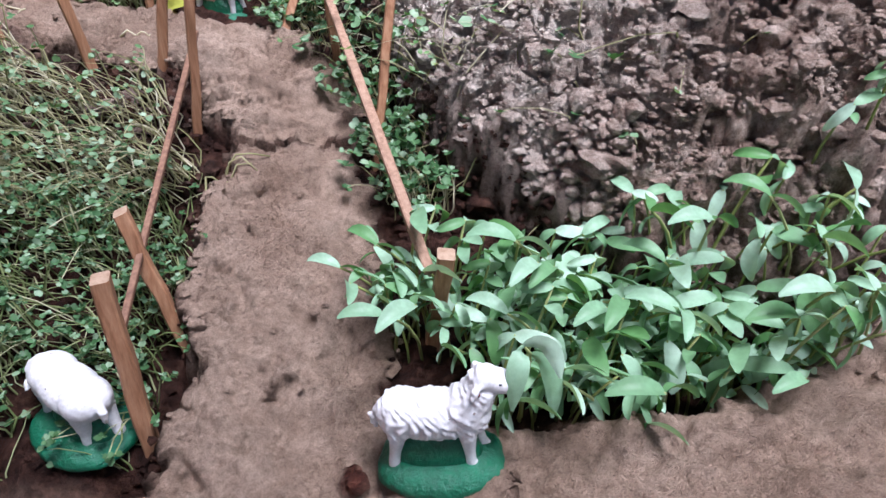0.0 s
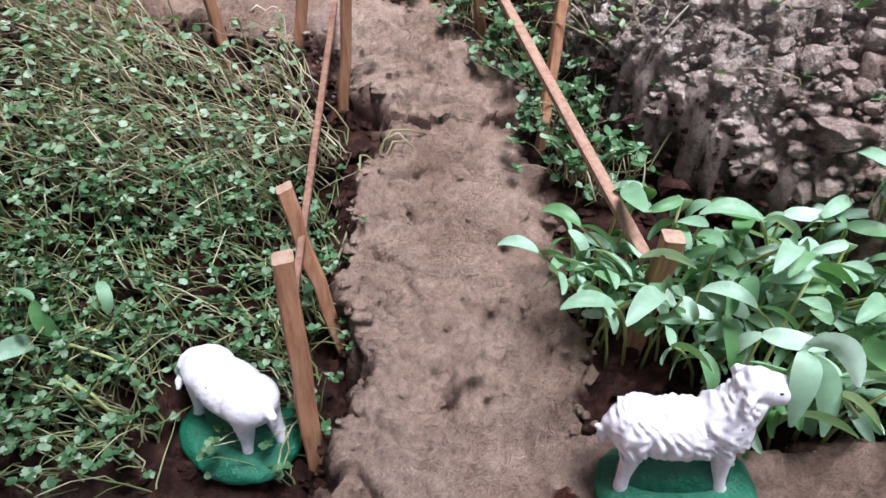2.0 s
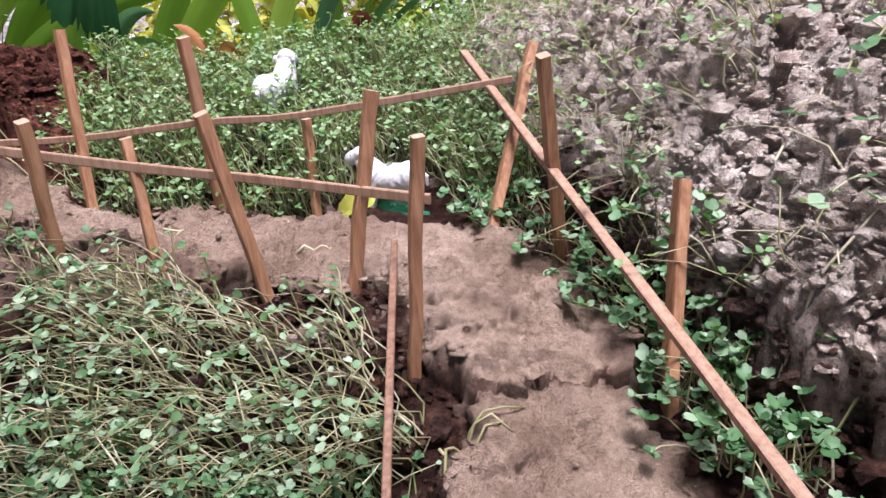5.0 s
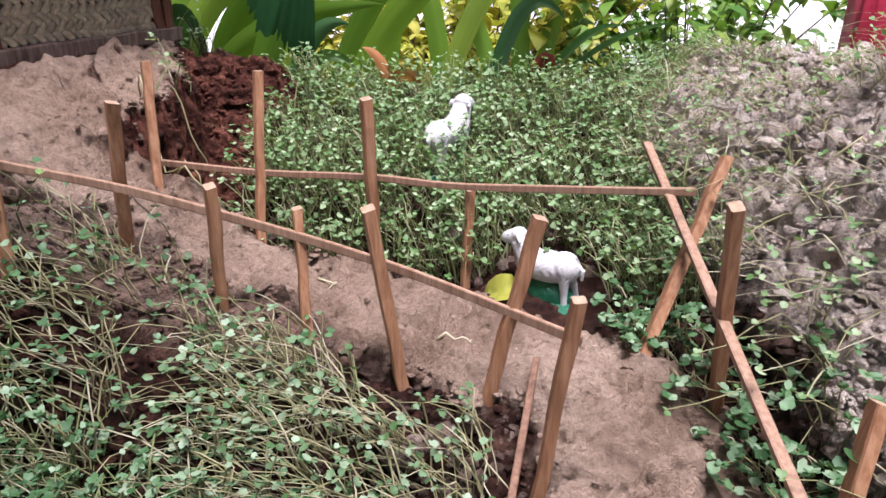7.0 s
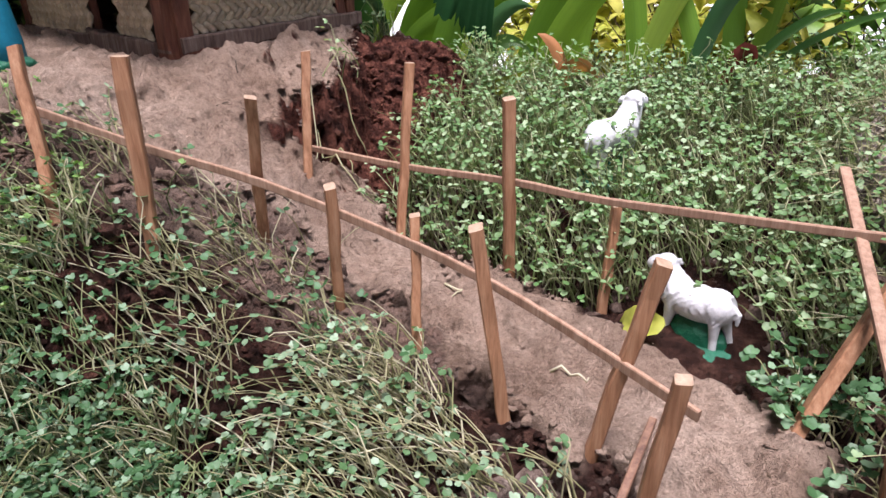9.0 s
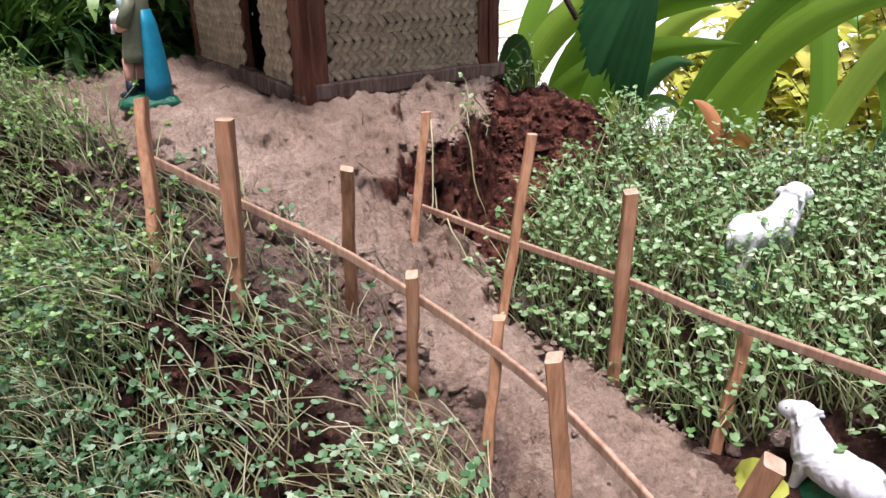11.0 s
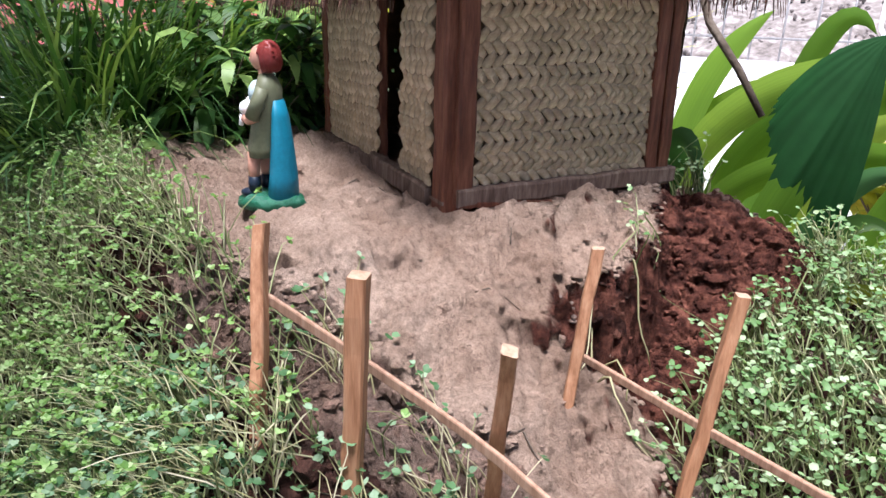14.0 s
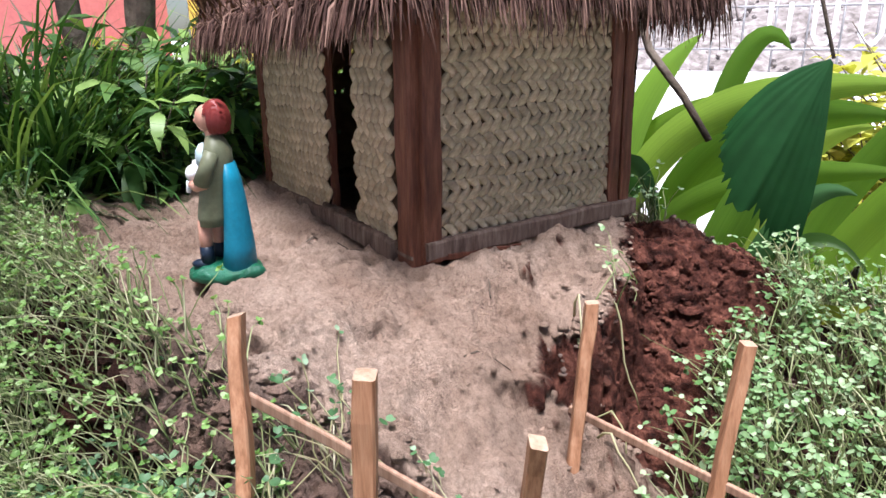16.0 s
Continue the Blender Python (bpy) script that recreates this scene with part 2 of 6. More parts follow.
BARK = grainy("bark", [(0.06, 0.042, 0.03), (0.12, 0.09, 0.065), (0.22, 0.175, 0.135)], 30, 110, 0.9, 0.7, 0.006, 0.2)
RED_WALL = grainy("coral_wall_paint", [(0.55, 0.16, 0.15), (0.62, 0.20, 0.18)], 1.2, 30, 0.8, 0.2, 0.002)
YELLOW_WALL = grainy("yellow_wall_paint", [(0.62, 0.46, 0.06), (0.72, 0.55, 0.09)], 1.2, 30, 0.8, 0.2, 0.002)
CRIMSON = grainy("crimson_paint", [(0.40, 0.02, 0.05), (0.48, 0.035, 0.075)], 8, 80, 0.6, 0.2, 0.001)
STEEL = grainy("grey_steel", [(0.25, 0.24, 0.24), (0.38, 0.37, 0.37)], 20, 120, 0.5, 0.2, 0.0005, metal=0.4)
PLASTER = grainy("plaster", [(0.42, 0.39, 0.36), (0.52, 0.49, 0.45)], 2.0, 40, 0.9, 0.2, 0.002)
RUBBLE = grainy("rubble_stone", [(0.12, 0.10, 0.09), (0.30, 0.26, 0.24), (0.50, 0.46, 0.44)], 9, 45, 0.9, 0.6, 0.01, 0.4)

# ---- helpers for building ----


def part(name, bm, material, parent=None, label="", smooth=True):
    me = bpy.data.meshes.new(name)
    bm.to_mesh(me)
    bm.free()
    for m in (material if isinstance(material, (list, tuple)) else [material]):
        me.materials.append(m)
    if smooth:
        for f in me.polygons:
            f.use_smooth = True
    ob = new(name, me)
    if parent:
        ob.parent = parent
    if label:
        ob["label"] = label
    return ob


def thing(name, label, category, group="", kind="", at=None):
    ob = new(name)
    ob.empty_display_size = 0.01
    if at is not None:
        ob.matrix_world = at
    return tagged(ob, label, category, group, kind)


def raw(name, verts, faces, materials, index=None, smooth=True, parent=None):
    me = bpy.data.meshes.new(name)
    me.from_pydata(verts, [], faces)
    for m in materials:
        me.materials.append(m)
    if index is not None:
        me.polygons.foreach_set("material_index", np.asarray(index, dtype=np.int32))
    if smooth:
        me.polygons.foreach_set("use_smooth", np.ones(len(me.polygons), dtype=bool))
    me.update()
    ob = new(name, me)
    if parent:
        ob.parent = parent
    return ob


def sweep(bm, pts, radii, sides=8, mat=0, cap=True, flat=1.0):
    """A tapered tube along pts."""
    rings = []
    pts = [Vector(p) for p in pts]
    side = None
    for i, p in enumerate(pts):
        d = (pts[min(i + 1, len(pts) - 1)] - pts[max(i - 1, 0)]).normalized()
        if side is None:
            side = d.cross(Vector((0.13, 0.21, 1.0)) if abs(d.z) < 0.9 else Vector((1, 0.1, 0))).normalized()
        side = (side - d * side.dot(d)).normalized()
        up = d.cross(side)
        r = radii[i] if isinstance(radii, (list, tuple)) else radii
        rings.append([bm.verts.new(p + (side * math.cos(a) + up * math.sin(a) * flat) * r) for a in (2 * math.pi * k / sides for k in range(sides))])
    for a, b in zip(rings, rings[1:]):
        for k in range(sides):
            f = bm.faces.new((a[k], a[(k + 1) % sides], b[(k + 1) % sides], b[k]))
            f.material_index = mat
    if cap:
        for r, rev in ((rings[0], True), (rings[-1], False)):
            f = bm.faces.new(r[::-1] if rev else r)
            f.material_index = mat
    return rings


def ball(bm, c, r, mat=0, sub=2, turn=None):
    res = bmesh.ops.create_icosphere(bm, subdivisions=sub, radius=1.0)
    m = Matrix.Translation(c) @ (turn or Matrix.Identity(4)) @ Matrix.Diagonal((*(r if isinstance(r, (tuple, list)) else (r, r, r)), 1))
    bmesh.ops.transform(bm, matrix=m, verts=res["verts"])
    for v in res["verts"]:
        for f in v.link_faces:
            f.material_index = mat
    return res["verts"]


def board(bm, p0, p1, width, thick, up=(0, 0, 1), wob=0.0, n=6, mat=0, rng=random):
    """A split strip or plank from p0 to p1, a little crooked."""
    p0, p1 = Vector(p0), Vector(p1)
    d = (p1 - p0).normalized()
    s = d.cross(Vector(up)).normalized()
    u = s.cross(d)
    rings = []
    for i in range(n + 1):
        p = p0.lerp(p1, i / n) + s * rng.uniform(-wob, wob) + u * rng.uniform(-wob, wob)
        w, t = width * 0.5 * rng.uniform(0.93, 1.05), thick * 0.5 * rng.uniform(0.93, 1.05)
        b = 0.22
        ring = []
        for sx, sy in ((-1, -1 + b), (-1, 1 - b), (-1 + b, 1), (1 - b, 1), (1, 1 - b), (1, -1 + b), (1 - b, -1), (-1 + b, -1)):
            ring.append(bm.verts.new(p + s * sx * w + u * sy * t))
        rings.append(ring)
    for a, b2 in zip(rings, rings[1:]):
        for k in range(8):
            bm.faces.new((a[k], b2[k], b2[(k + 1) % 8], a[(k + 1) % 8])).material_index = mat
    bm.faces.new(rings[0]).material_index = mat
    bm.faces.new(rings[-1][::-1]).material_index = mat
    return rings


def value_noise(x, y, seed=0):
    """Smooth noise in -1..1 on arrays."""
    xi, yi = np.floor(x).astype(np.int64), np.floor(y).astype(np.int64)
    fx, fy = x - xi, y - yi
    fx, fy = fx * fx * (3 - 2 * fx), fy * fy * (3 - 2 * fy)

    def rnd(a, b):
        h = (a * 374761393 + b * 668265263 + seed * 974711) & 0x7FFFFFFF
        h = ((h ^ (h >> 13)) * 1274126177) & 0x7FFFFFFF
        return ((h ^ (h >> 16)) & 0xFFFF) / 32767.5 - 1
    a, b, c, d = rnd(xi, yi), rnd(xi + 1, yi), rnd(xi, yi + 1), rnd(xi + 1, yi + 1)
    return (a * (1 - fx) + b * fx) * (1 - fy) + (c * (1 - fx) + d * fx) * fy


def fractal(x, y, size, octaves=3, seed=0, billow=False):
    s, amp, tot = 0, 1.0, 0
    for o in range(octaves):
        n = value_noise(x / size + 17.3 * o, y / size - 9.1 * o, seed + o)
        s = s + amp * ((1 - 2 * np.abs(n)) if billow else n)
        tot, amp, size = tot + amp, amp * 0.5, size * 0.5
    return s / tot


def billow3(p, size, seed=0):
    """Lumpy noise in -1..1 at points in space."""
    q = p / size + seed * 7.31
    i = np.floor(q).astype(np.int64)
    f = q - i
    f = f * f * (3 - 2 * f)
    out = 0
    for c in itertools.product((0, 1), repeat=3):
        h = ((i[:, 0] + c[0]) * 374761393 + (i[:, 1] + c[1]) * 668265263 + (i[:, 2] + c[2]) * 2147483647 + seed * 974711) & 0x7FFFFFFF
        h = ((h ^ (h >> 13)) * 1274126177) & 0x7FFFFFFF
        w = np.prod([f[:, k] if c[k] else 1 - f[:, k] for k in range(3)], axis=0)
        out = out + w * (((h ^ (h >> 16)) & 0xFFFF) / 32767.5 - 1)
    return 1 - 2.6 * np.abs(out)


def step(a, b, x):
    k = np.clip((x - a) / (b - a), 0, 1)
    return k * k * (3 - 2 * k)


# ---- the lie of the land ----
# the trodden way: x, y, height, half its width
WAY = np.array([(-0.10, -0.3, -0.045, 0.075), (-0.10, 0.10, -0.025, 0.070), (-0.100, 0.27, -0.006, 0.070), (-0.103, 0.34, 0.014, 0.071), (-0.112, 0.42, 0.052, 0.076),
                (-0.115, 0.48, 0.082, 0.064), (-0.115, 0.505, 0.091, 0.057), (-0.14, 0.57, 0.116, 0.062), (-0.19, 0.63, 0.128, 0.06), (-0.29, 0.668, 0.128, 0.06),
                (-0.40, 0.685, 0.130, 0.058), (-0.50, 0.690, 0.150, 0.058), (-0.58, 0.676, 0.206, 0.062), (-0.65, 0.655, 0.254, 0.072),
                (-0.685, 0.648, 0.270, 0.082), (-0.73, 0.64, 0.291, 0.095), (-0.80, 0.62, 0.292, 0.10)])


def along_way(x, y):
    """Distance to the way, its height and half width there, and the side (left of one who walks it: 1)."""
    best = np.full(x.shape, 1e9)
    z, hw, lat = np.zeros_like(best), np.zeros_like(best), np.zeros_like(best)
    for a, b in zip(WAY, WAY[1:]):
        d = b[:2] - a[:2]
        k = np.clip(((x - a[0]) * d[0] + (y - a[1]) * d[1]) / (d @ d), 0, 1)
        ex, ey = x - a[0] - k * d[0], y - a[1] - k * d[1]
        dist = np.hypot(ex, ey)
        hit = dist < best
        best = np.where(hit, dist, best)
        z = np.where(hit, a[2] + k * (b[2] - a[2]), z)
        hw = np.where(hit, a[3] + k * (b[3] - a[3]), hw)
        lat = np.where(hit, np.sign(d[0] * ey - d[1] * ex) * dist, lat)
    return best, z, hw, lat


def back_edge(x):
    """Where the far bed ends and the yard begins."""
    return np.interp(x, [-1.75, -1.2, -0.85, -0.75, -0.68, -0.5, -0.4, -0.3, -0.1, 0.2], [1.35, 1.25, 1.12, 1.05, 1.08, 1.11, 1.14, 1.165, 1.32, 1.40])


def land(x, y):
    """Height of the ground, and how sandy, lumpy, red and paved it is."""
    x, y = np.asarray(x, float), np.asarray(y, float)
    rag = fractal(x, y, 0.05, 3, 5) * 0.014 + fractal(x, y, 0.014, 2, 9) * 0.007
    dist, wz, hw, lat = along_way(x, y)
    left = np.clip(-0.212 - 0.2746 * np.clip(x, -1.1, 0) + 0.3835 * np.clip(y, 0.2, 0.75), -0.06, 0.27)
    left = left + 0.070 * np.exp(-((x + 0.63) ** 2 + (y - 0.51) ** 2) / 0.013) 
    left = left + np.clip(-0.012 - left, 0, 0.05) * np.exp(-((x + 0.23) ** 2 + (y - 0.305) ** 2) / 0.003)
    left = left + np.clip(wz - 0.018 - left, 0, 0.2) * step(0.075, 0.0, dist - hw) * step(0.45, 0.50, y) * step(-0.62, -0.55, x)
    right = -0.032 - 0.0256 * np.clip(x, -1.2, 0.5) + 0.207 * np.clip(y, 0.2, 1.35)
    right = right - 0.03 * step(0.25, 0.30, y) * step(0.44, 0.38, y)
    right = right - 0.038 * step(0.0, 0.02, dist - hw) * step(0.10, 0.045, dist - hw) * step(-0.27, -0.34, x)
    z = np.where(lat > 0, left, right)
    # heap of dug earth beside the way
    foot = np.interp(y, [0.30, 0.40, 0.48, 0.55, 0.65, 0.80, 0.95, 1.10, 1.40], [0.30, 0.10, 0.0, -0.035, -0.075, -0.125, -0.18, -0.19, -0.10])
    u = np.clip(x - foot + rag, 0, 2)
    heap = (0.02 + 0.19 * (1 - np.exp(-u / 0.13))) * step(0.0, 0.02, u) * step(0.28, 0.42, y) * step(1.18, 0.80, y)
    lump = step(0.0, 0.04, u) * step(0.30, 0.42, y) * step(2.0, 1.4, y)
    z = z + np.where(lat > 0, 0, heap)
    lump = np.where(lat > 0, 0, lump)
    # ledge at the near end
    fz = 0.003 + 0.17 * np.clip(x + 0.03, -0.5, 0.5) + 0.10 * (np.clip(y, -0.2, 0.3) - 0.26)
    edge = np.interp(x, [-0.6, -0.3, -0.2, -0.02, 0.05, 0.15, 0.22, 0.32], [0.30, 0.275, 0.265, 0.30, 0.292, 0.285, 0.31, 0.36])
    front = step(0.012, -0.012, y - edge + rag)
    z = z * (1 - front) + fz * front
    # platform of the hut
    xr = np.interp(y, [0.45, 0.53, 0.60, 0.69, 0.73, 0.80, 0.86, 0.90, 0.95, 1.0, 1.06, 1.2], [-0.72, -0.69, -0.665, -0.628, -0.628, -0.640, -0.655, -0.69, -0.735, -0.77, -0.86, -1.2])
    yl = np.interp(x, [-1.3, -1.05, -0.9, -0.8, -0.7], [0.50, 0.49, 0.49, 0.50, 0.535])
    gentle = step(-0.66, -0.72, x) * step(0.72, 0.68, y)
    inside = np.minimum(np.minimum(xr - x, y - yl), x + 1.45) + rag * 1.2 + fractal(x, y, 0.035, 2, 83) * 0.012
    top = step(-0.012 - 0.055 * gentle, 0.010, inside)
    z = z * (1 - top) + (0.2915 + 0.005 * fractal(x, y, 0.12, 2, 3) - np.interp(y, [0.55, 0.64, 0.72, 0.80], [0.30, 0.48, 0.42, 0.30]) * np.clip(x + 0.735, 0, 0.2)) * top
    # red spoil below the far corner of the hut
    spoil = (0.088 * np.exp(-((x + 0.705) ** 2 / 0.0035 + (y - 0.94) ** 2 / 0.005)) + 0.055 * np.exp(-((x + 0.655) ** 2 / 0.003 + (y - 1.02) ** 2 / 0.003)) + 0.06 * np.exp(-((x + 0.77) ** 2 / 0.004 + (y - 1.06) ** 2 / 0.004))) * (1 - top)
    z = z + spoil
    red = np.clip(step(0.125, 0.06, np.hypot(x + 0.69, y - 0.98)) + step(-0.10, -0.05, inside) * step(0.004, -0.004, inside) * step(0.70, 0.74, y) * step(-0.52, -0.60, x), 0, 1) * (1 - top * step(0.0, 0.02, inside))
    # the way itself, with ragged sides
    onway = step(0.006, -0.006, dist - hw + rag * 1.5 + fractal(x, y, 0.03, 2, 87) * 0.007)
    # its sandy flank slides into the ditch below the platform
    slide = wz - 0.004 - 0.75 * np.clip(dist - hw, 0, 1)
    flank = (lat < 0) * step(-0.53, -0.58, x) * step(-0.76, -0.72, x) * step(-0.004, 0.006, slide - z) * step(0.075, 0.055, dist - hw)
    z = z + np.clip(slide - z, 0, 1) * (flank > 0)
    red = red * (1 - flank)
    tilt = 0.28 * (x < -0.42) * step(-0.66, -0.54, x) * lat
    wayz = wz + tilt
    onway = onway * step(-0.735, -0.70, x)
    z = z * (1 - onway) + np.maximum(wayz, np.where(top > 0.5, z, -9)) * onway
    sand = np.clip(onway + flank + step(0.90, 0.99, top) + front * step(-0.182, -0.158, x + 0.8 * rag), 0, 1)
    sand = np.maximum(sand, 0.55 * front)
    red = np.maximum(red, 0.25 * front * step(-0.158, -0.182, x + 0.8 * rag))
    # relief
    bare = z
    soft = np.clip(sand, 0, 1)
    calm = 1 - 0.85 * np.maximum(np.exp(-((x - 0.004) ** 2 + (y - 0.268) ** 2) / 0.0016), np.maximum(np.exp(-((x + 0.234) ** 2 + (y - 0.315) ** 2) / 0.0016), np.exp(-((x + 0.224) ** 2 + (y - 0.752) ** 2) / 0.0022)))
    clod = fractal(x, y, 0.034, 3, 21, True) * 0.011 + fractal(x, y, 0.011, 2, 27, True) * 0.005
    z = z + (1 - soft) * (clod * (1 + 1.3 * lump) + lump * (fractal(x, y, 0.085, 3, 61, True) * 0.034 + np.abs(fractal(x, y, 0.036, 2, 67)) * 0.018 - 0.034 * step(0.80, 0.95, 1 - np.abs(value_noise(x / 0.028 + fractal(x, y, 0.02, 2, 63), y / 0.028, 65))))) + soft * (0.0020 * step(-0.04, 0.10, fractal(x + 0.4 * y, y, 0.016, 3, 91)) + 0.0010 * step(0.20, 0.34, fractal(x, y * 1.3, 0.011, 2, 93)) + 0.0017 * fractal(x, y, 0.0065, 2, 95) + fractal(x, y, 0.06, 3, 31) * 0.014 + fractal(x, y * 1.25, 0.028, 3, 37) * 0.0125 + fractal(x, y, 0.010, 2, 43, True) * 0.0044 * (0.4 + step(-0.2, 0.5, fractal(x, y, 0.07, 2, 53))) + 0.005 * step(0.15, 0.3, fractal(x + 0.3 * y, y * 1.5, 0.045, 3, 57)) - 0.004 * step(0.45, 0.75, fractal(x, y, 0.026, 3, 47)))
    rise = step(0.49, 0.515, y) * step(0.63, 0.58, y) * step(-0.24, -0.18, x) * onway
    z = z + rise * (0.012 * fractal(x * 0.8, y * 1.6, 0.034, 3, 101) + 0.006 * step(0.05, 0.14, fractal(x * 0.7, y * 1.7, 0.026, 2, 103)))
    ribbed = step(-0.56, -0.64, x) * np.clip(sand, 0, 1) * step(-0.80, -0.72, x)
    z = z + ribbed * (0.0045 * fractal(x * 1.6 + y, y * 0.7, 0.03, 3, 105) + 0.003 * step(0.1, 0.18, fractal(x * 1.8, y * 0.6, 0.028, 2, 107)))
    z = z - (1 - calm) * (z - bare)
    pit = step(0.008, 0.005, np.hypot(x + 0.051, y - 0.262) + rag * 0.15)
    z = z + pit * (0.002 + 0.003 * fractal(x, y, 0.005, 2, 111, True))
    red = np.maximum(red, pit)
    z = z - 0.016 * step(0.013, 0.008, np.hypot(x + 0.728, y - 0.545) + rag * 0.2)
    crack = np.abs(y - 0.507 - 0.18 * (x + 0.128) - 0.003 * np.sin(x * 190)) < 0.0021
    crack = crack & (x > -0.165) & (x < -0.07)
    z = z - 0.020 * crack
    split = (np.abs(x - 0.040 - 0.25 * (y - 0.25) - 0.002 * np.sin(y * 400)) < 0.0017) & (y > 0.228) & (y < 0.258)
    z = z - 0.012 * split
    # crack shade put into the colour: both slits drop towards dark humus
    sand = sand * (1 - 0.9 * crack) * (1 - 0.7 * split)
    # beyond the garden the paved yard
    out = np.maximum(np.maximum(y - 0.03 - back_edge(x), -x - 1.75), np.maximum(x - 1.2, -0.6 - y))
    paved = step(0.0, 0.20, out)
    z = z * (1 - paved) + (-0.10) * paved
    return z, sand, lump * (1 - front), red, paved


def dryness(x, y):
    """How far the heaped earth has dried out: its far side is pale."""
    return step(0.37, 0.48, y - 0.45 * x + 0.08 * fractal(x, y, 0.08, 2, 71))


def ground_z(x, y):
    return float(land(np.array([x]), np.array([y]))[0][0])


def spread(lo, hi, n, far, m):
    a = np.linspace(lo, hi, n)
    k = (a[1] - a[0]) * 1.0
    t = np.geomspace(k, far, m)
    return np.concatenate([lo - np.cumsum(t)[::-1], a, hi + np.cumsum(t)])


gx, gy = spread(-1.12, 0.34, 690, 22, 30), spread(0.14, 1.22, 510, 22, 30)
GX, GY = np.meshgrid(gx, gy)
GZ, g_sand, g_lump, g_red, g_paved = land(GX.ravel(), GY.ravel())
gw = len(gx)
gzz = GZ.reshape(GX.shape)
gdy, gdx = np.gradient(gzz, gy, axis=0).ravel(), np.gradient(gzz, gx, axis=1).ravel()
g_cut = np.hypot(gdx, gdy)
gp = np.stack([GX.ravel(), GY.ravel(), GZ], 1)
rough_by = np.clip(np.maximum(g_lump, np.maximum(g_red, step(1.6, 3.0, g_cut))), 0, 1) * (1 - g_paved)
swell = rough_by * (0.0030 * billow3(gp, 0.027, 1) + 0.0042 * billow3(gp, 0.013, 2) + 0.0024 * billow3(gp, 0.006, 3))
gp = gp + np.stack([-gdx, -gdy, np.ones_like(gdx)], 1) / np.sqrt(1 + g_cut ** 2)[:, None] * swell[:, None]
gi = (np.arange(len(gy) - 1)[:, None] * gw + np.arange(gw - 1)[None, :]).ravel()
ground = raw("ground", gp.tolist(), np.stack([gi, gi + 1, gi + gw + 1, gi + gw], 1).tolist(), [SOIL])
gd, _, ghw, glat = along_way(GX.ravel(), GY.ravel())
g_bank = 0.85 * step(0.09, 0.03, gd - ghw) * (glat > 0) * step(-0.33, -0.42, GX.ravel()) * step(-0.78, -0.72, GX.ravel()) * (1 - g_sand)
g_lump = np.maximum(g_lump, g_bank * 0.15)
g_red = np.maximum(g_red, g_bank * 0.3)
g_sand = np.maximum(g_sand, g_bank * 0.7)
# freshly cut faces show the dark soil inside
dug = step(2.2, 3.2, g_cut) * (GX.ravel() > -0.74) * (GX.ravel() < -0.48) * (GY.ravel() > 0.705)
g_sand = g_sand * (1 - 0.75 * step(2.6, 4.5, g_cut)) * (1 - dug)
g_red = np.maximum(g_red, dug)
for nm, vals in (("sand", g_sand), ("lump", g_lump), ("red", g_red), ("paved", g_paved), ("dry", dryness(GX.ravel(), GY.ravel()))):
    a = ground.data.attributes.new(nm, "FLOAT", "POINT")
    a.data.foreach_set("value", vals.astype(np.float32))
tagged(ground, "dry sandy path through dark soil beds, heaped earth and pale yard", "ground", kind="structure")

# ---- fence of split sticks ----
rng = random.Random(4)


def fence_post(top, bottom, width, thick, turn=0.0, label="split reddish-brown bamboo stick standing beside the sandy path"):
    top, bottom = Vector(top), Vector(bottom)
    g = ground_z(bottom.x, bottom.y)
    d = (top - bottom).normalized()
    low = bottom + d * ((g - 0.03 - bottom.z) / max(d.z, 0.4))
    bm = bmesh.new()
    rings = board(bm, low, top, width * 0.9, thick * 0.9, (math.cos(turn), math.sin(turn), 0), 0.0007, 8, 0, rng)
    end = [f for f in bm.faces if all(v in rings[-1] for v in f.verts)]
    for f in end:
        f.material_index = 1
    slant = rng.uniform(-0.25, 0.25)
    for v in rings[-1]:
        v.co += d * slant * (v.co - top).dot(Vector((math.cos(turn + 0.7), math.sin(turn + 0.7), 0)))
    return tagged(part("fence_post", bm, [POST_WOOD, CUT_END], smooth=False), label, "fence post", "sticks of the little fence")


